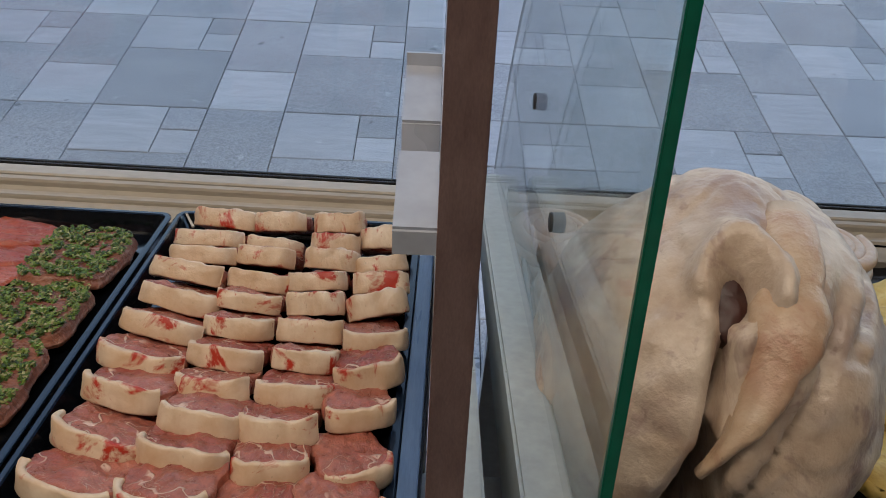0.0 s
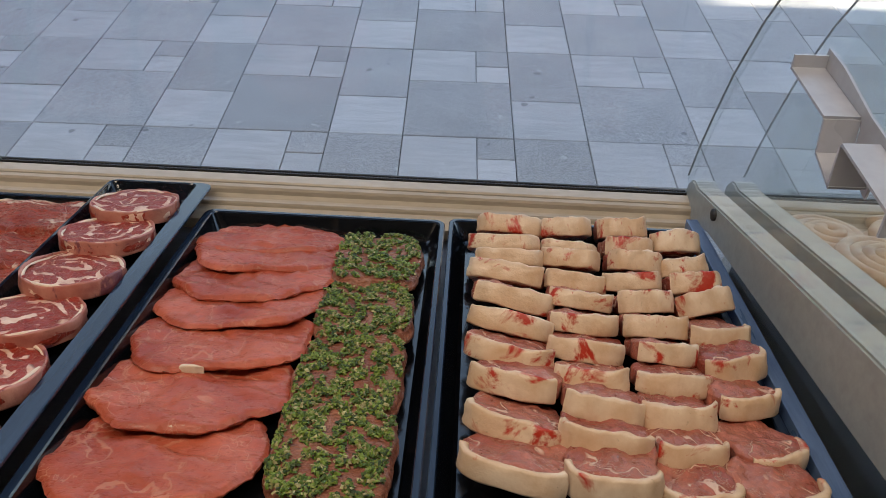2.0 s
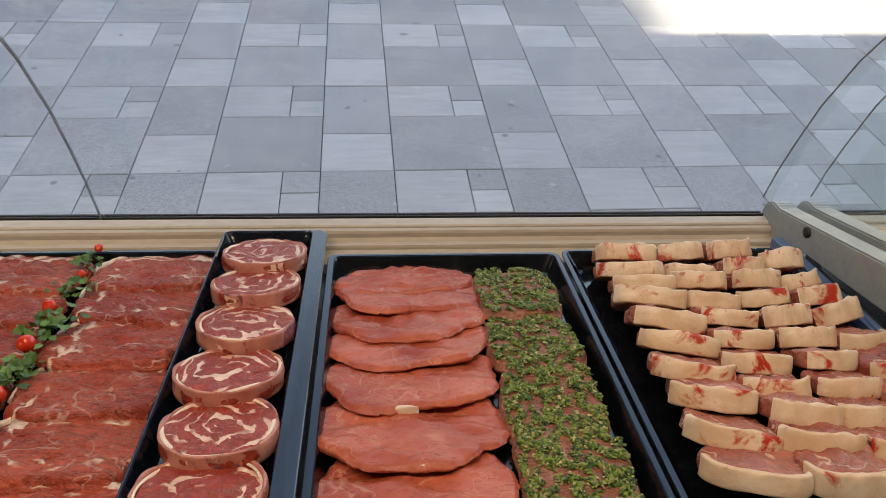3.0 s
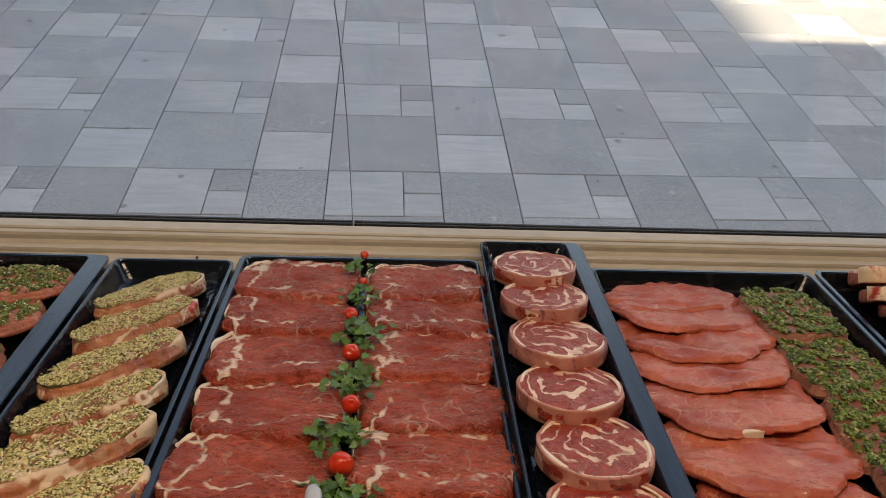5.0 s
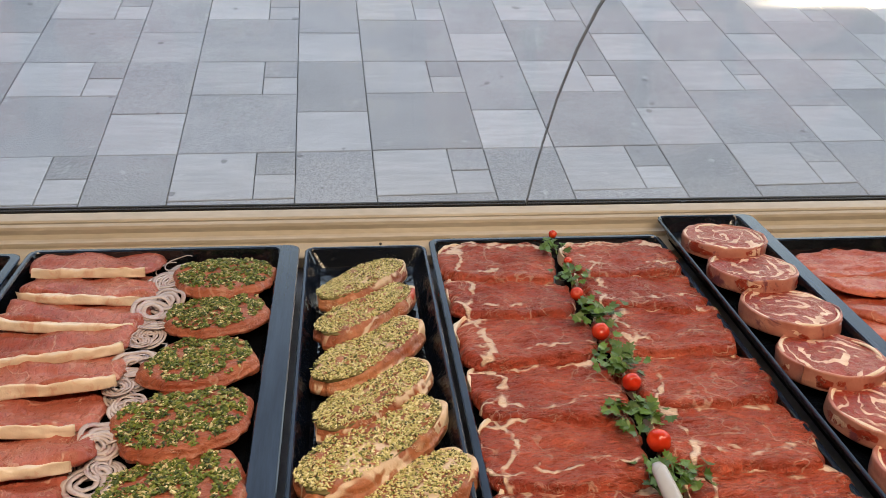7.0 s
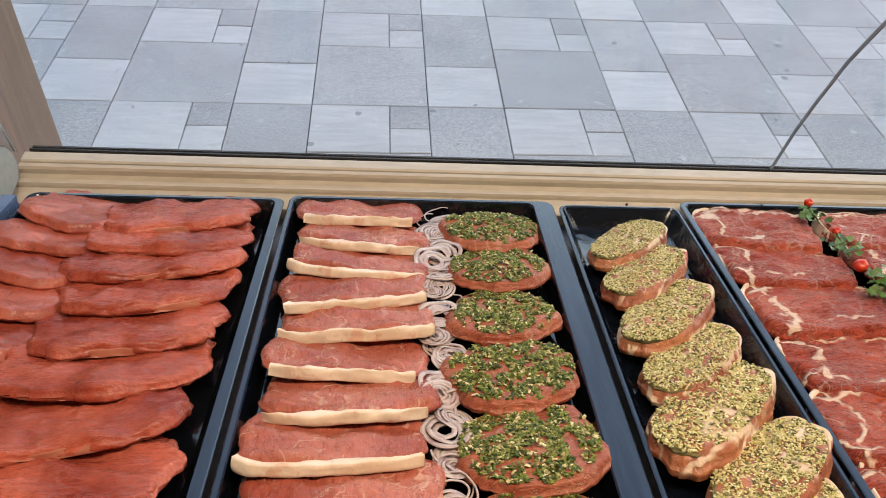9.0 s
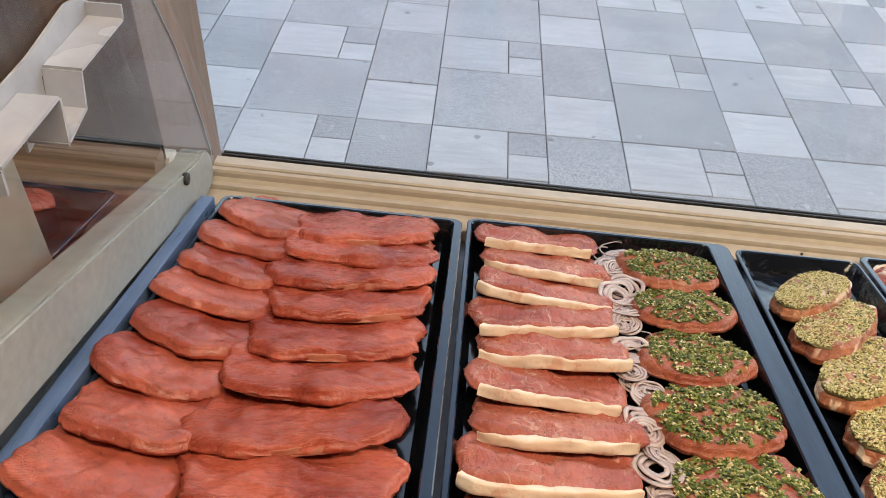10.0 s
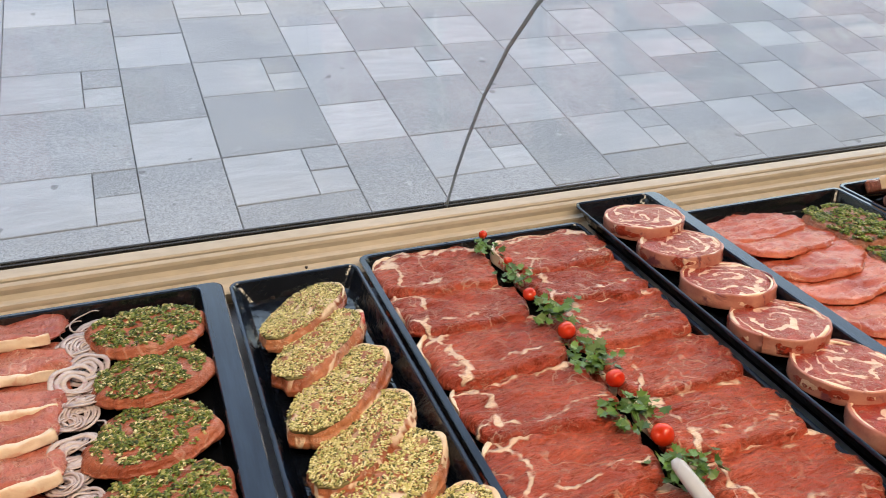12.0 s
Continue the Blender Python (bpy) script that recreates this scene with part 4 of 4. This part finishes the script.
# lean red beef: eye steaks and long steaks, each with a thin silvery sinew on its rim
EYE = [slab_data("eye_steak", 0.148, 0.142, 0.0150, M_ROUND, 190 + i, 2.7, 0.15, 0.004, 0.0, 0.1, ridge=0.004, roll=0.0032) for i in range(4)]
EYE_SINEW = [band_data("sinew", 0.143, 0.138, 0.0085, 0.0008, M_SINEW, 190 + i, 150 + 12 * i, 225 + 8 * i, 2.7, 30) for i in range(4)]
for ri, (s, x) in enumerate([(0.076, -0.612), (0.140, -0.616), (0.210, -0.620), (0.275, -0.624), (0.350, -0.625), (0.424, -0.632), (0.500, -0.628), (0.582, -0.634)]):
    st = put("eye_steak", EYE[ri % 4], on_bed(x, s - 0.020, -0.010, -14, 5, -14 + jit(10)), label="dark red lean eye steak overlapping the next", category="steak", group="beef eye steaks")
    put("sinew", EYE_SINEW[ri % 4], None, st, label="thin pale sinew on the rim")
LONG = [slab_data("beef_steak", 0.208, 0.146, 0.0150, M_RED, 210 + i, 3.4, 0.19, 0.006, 0.0, 0.1, ridge=0.008, roll=0.0045, rings=20) for i in range(4)]
LONG_SINEW = [band_data("sinew", 0.202, 0.142, 0.0085, 0.0008, M_SINEW, 210 + i, 215 + 10 * i, 300 + 9 * i, 3.0, 30) for i in range(4)]
for ri, s in enumerate([0.085, 0.140, 0.200, 0.270, 0.345, 0.412, 0.490, 0.572]):
    st = put("beef_steak", LONG[ri % 4], on_bed(-0.474 + jit(0.005), s - 0.024, -0.010, -13, jit(3), 9 + jit(6)), label="long lean red beef steak with fine sinew", category="steak", group="long beef steaks")
    put("sinew", LONG_SINEW[ri % 4], None, st, label="thin pale sinew on the rim")

# serving knife laid at the back of the ribeye tray
knife = tagged(new("knife"), "white-handled knife lying over the ribeye steaks", "knife")
knife.matrix_basis = on_bed(0.462, 0.560, 0.030, 16, 0, 8)
put("handle", tube_data("handle", [(0, 0, 0), (0, -0.006, 0.0), (0, -0.03, 0.0), (0, -0.08, 0.0), (0, -0.12, 0)], 0.0085, M_WHITE, 12, lambda f: 0.55 + 0.55 * min(1, f * 3), 0.7), None, knife, label="pale grey plastic handle")


# ---- neighbouring counters ----
def coil_data(seed, turns=3.6, r0=0.008, r1=0.066, tube=0.0115):
    o = Vector((seed, 0, 0))
    path = []
    n = 130
    for i in range(n + 1):
        f = i / n
        a = 2 * math.pi * turns * f + seed
        r = r0 + (r1 - r0) * f
        path.append((r * math.cos(a), r * math.sin(a), 0.010 * (1 - f) ** 2 + 0.003 * noise.noise(Vector((f * 9, 0, 0)) + o)))
    return tube_data("sausage_coil", path, tube, M_SAUS, 10, lambda f: 1 + 0.10 * noise.noise(Vector((f * 22, 3, 0)) + o))


COIL = [coil_data(i * 1.7) for i in range(3)]
for x, s, layers in ((1.835, 0.085, 3), (1.965, 0.080, 3), (1.855, 0.200, 4), (1.99, 0.205, 3), (2.11, 0.10, 3), (1.86, 0.325, 3), (2.24, 0.09, 3)):
    for l in range(layers):
        put("sausage_coil", COIL[(l + round(x * 50)) % 3], on_bed(x + jit(0.006), s + jit(0.006), -0.032 + 0.023 * l, jit(3), jit(3), rnd.uniform(0, 360)), label="pale raw sausage wound into a flat coil", category="sausage", group="sausage coils")

tray(1.775, 2.40, 0.02, 0.69, -0.006, 0.036, M_TRAY, "black plastic tray under sausage coils and a carcass")


def carcass_data():
    """A dressed lamb carcass seen from the haunches: two swollen halves, a cleft, a thick tail and folds of fat."""
    verts, faces = [], []
    n, m = 150, 110
    for i in range(m + 1):
        a = math.pi * i / m
        for k in range(n):
            b = 2 * math.pi * k / n
            d = Vector((math.sin(a) * math.cos(b), math.sin(a) * math.sin(b), math.cos(a)))
            front = max(0, min(1, 1.8 * -d.y))
            low = max(0.0, min(1.0, (0.05 - d.z) * 2.2))
            cleft = math.exp(-((d.x + 0.13 + 0.03 * d.z) / (0.030 + 0.09 * low)) ** 2) * front * max(0, min(1, 3.0 * (0.60 - d.z)))
            f = max(0.0, min(1.0, (0.86 - d.z) / 1.15))
            mid, half = 0.22 - 0.06 * f - 0.27 * f ** 3, 0.17 - 0.11 * f
            across = (d.x - mid) / half
            tail = math.exp(-across ** 4) * front * max(0, min(1, 4 * (0.92 - d.z))) * max(0, min(1, 4 * (d.z + 0.36)))
            edge = (math.exp(-((across - 1.25) / 0.22) ** 2) + 0.8 * math.exp(-((across + 1.25) / 0.22) ** 2)) * front * max(0, min(1, 4 * (0.74 - d.z))) * max(0, min(1, 4 * (d.z + 0.3)))
            flap = math.exp(-((d.x - 0.50 + 0.12 * math.sin(7 * d.z)) / 0.05) ** 2) * front * max(0, min(1, 5 * (d.z - 0.38))) * max(0, min(1, 5 * (0.85 - d.z)))
            pit = math.exp(-((d.x + 0.10) / 0.060) ** 2 - ((d.z - 0.60) / 0.070) ** 2) * (1 if d.y < 0 else 0)
            rim = math.exp(-(math.hypot(d.x + 0.10, d.z - 0.62) - 0.17) ** 2 / 0.0028) * front * (1 if d.z > 0.58 else 0.35)
            crease = -0.016 * max(0.0, 1 - abs(noise.noise(d * 3.1 + Vector((3, 1, 7)))) * 9) - 0.008 * max(0.0, 1 - abs(noise.noise(d * 8 + Vector((1, 5, 2)))) * 6)
            r = 1 - 0.38 * cleft - 0.26 * cleft * low + 0.03 * tail * (1 - 0.3 * f) - 0.07 * edge - 0.09 * flap - 0.36 * pit + 0.09 * rim + crease + 0.05 * noise.noise(d * 2.1) + 0.016 * noise.noise(d * 6) + 0.004 * noise.noise(d * 19)
            verts.append((d.x * r * 0.158, d.y * r * 0.20, d.z * r * 0.185))
    for i in range(m):
        for k in range(n):
            faces.append((i * n + k, (i + 1) * n + k, (i + 1) * n + (k + 1) % n, i * n + (k + 1) % n))
    return mesh("lamb_carcass", verts, faces, M_SKIN)


carcass = put("lamb_carcass", carcass_data(), pose(1.900, -2.10, 1.135, -30, 0, -12), label="dressed lamb carcass with cream fat lying in the counter", category="carcass")

# Solid dark disc set in the pit to stand for its shaded depth.
put("cavity", slab_data("cavity", 0.064, 0.074, 0.014, M_HOLE, 5, 2.0, 0.3, 0.005, 0.002), pose(-0.0160, -0.128, 0.094, 53, 0, 8), carcass, label="dark red disc standing in for the shaded opening")


def tail_line(xs, zs, out):
    """A line over the near face of the carcass, from top to bottom."""
    line = []
    for k in range(21):
        f = k / 20
        x = xs[0] + (xs[1] - xs[0]) * f + xs[2] * f * (1 - f)
        z = zs[0] + (zs[1] - zs[0]) * f
        y = -math.sqrt(max(0.05, 1 - x * x - z * z))
        line.append((x * 0.158 * out, y * 0.20 * out, z * 0.185 * out))
    return line


put("tail", tube_data("tail", tail_line((0.16, -0.14, 0.36), (0.92, -0.10), 0.985), 0.028, M_TAIL, 24, lambda f: ((0.6 + 1.1 * f) if f < 0.35 else 0.985 - 1.05 * (f - 0.35)) * (1 + 0.10 * math.sin(19 * f) + 0.06 * math.sin(43 * f)), 0.55), None, carcass, label="thick tail with orange-tinged fat")
CRUMBED = [slab_data("crumbed_cutlet", 0.14, 0.10, 0.026, M_CRUMB, 230 + i, 2.2, 0.12, 0.008, 0.006) for i in range(2)]
for k, (x, s, h) in enumerate([(2.16, 0.24, 0.02), (2.24, 0.34, 0.02), (2.14, 0.40, 0.0), (2.20, 0.47, 0.03), (2.28, 0.22, 0.0), (2.13, 0.55, 0.02)]):
    put("crumbed_cutlet", CRUMBED[k % 2], on_bed(x, s, h - 0.02, jit(12), jit(12), jit(60)), label="breaded yellow cutlet heaped beside the carcass", category="cutlet", group="breaded cutlets")

tray(-1.30, -0.86, 0.02, 0.68, 0.0, 0.030, M_TRAY, "black plastic tray with dark red meat in the next counter")
for k in range(6):
    put("beef_steak", LONG[k % 4], on_bed(-1.06 + jit(0.02), 0.09 + 0.095 * k, -0.012, -10, jit(3), jit(8)), label="dark lean beef steak in the next counter", category="steak", group="steaks in the next counter")

# ---- paving ----
U = 0.15


def slab_tile(name, w, d, mat):
    g, c, h = 0.0016, 0.0028, 0.011
    x, y = w * U / 2 - g, d * U / 2 - g
    verts = [(-x, -y, -h), (x, -y, -h), (x, y, -h), (-x, y, -h), (-x, -y, -c), (x, -y, -c), (x, y, -c), (-x, y, -c), (-x + c, -y + c, 0), (x - c, -y + c, 0), (x - c, y - c, 0), (-x + c, y - c, 0)]
    faces = [(8, 9, 10, 11)]
    for l in (0, 4):
        for k in range(4):
            faces.append((l + k, l + (k + 1) % 4, l + 4 + (k + 1) % 4, l + 4 + k))
    return mesh(name, verts, faces, mat, False)


KINDS = [(1, 1, slab_tile("paver", 2, 2, M_PAVE_LIGHT)), (1, 3.5, slab_tile("paver", 2, 3, M_PAVE_DARK)), (3.5, 1.5, slab_tile("paver", 3, 3, M_PAVE_DARK)),
         (3, 4, slab_tile("paver", 2, 2, M_PAVE_LIGHT)), (4.5, 3.5, slab_tile("paver", 1, 1, M_PAVE_LIGHT)), (4.5, 4.5, slab_tile("paver", 1, 1, M_PAVE_DARK))]
pavement = tagged(new("pavement"), "grey granite paving in large, middle and small squares", "pavement", "", "structure")
far = {M_PAVE_LIGHT: ([], []), M_PAVE_DARK: ([], [])}
for i in range(-18, 16):
    for j in range(-2, 14):
        near = -3 <= i <= 6 and -2 <= j <= 2
        for cx, cy, me in KINDS:
            x, y = (5 * i + cx) * U, (5 * j + cy) * U
            if y < -1.4:
                continue
            if near:
                put("paver", me, pose(x, y, jit(0.0012), jit(0.15), jit(0.15), 0), pavement)
            else:
                vs, fs = far[me.materials[0]]
                b = len(vs)
                vs += [(v.co.x + x, v.co.y + y, v.co.z) for v in me.vertices]
                fs += [tuple(b + k for k in p.vertices) for p in me.polygons]
for mat, (vs, fs) in far.items():
    put("far_pavers", mesh("far_pavers", vs, fs, mat, False), None, pavement, kind="stuff")
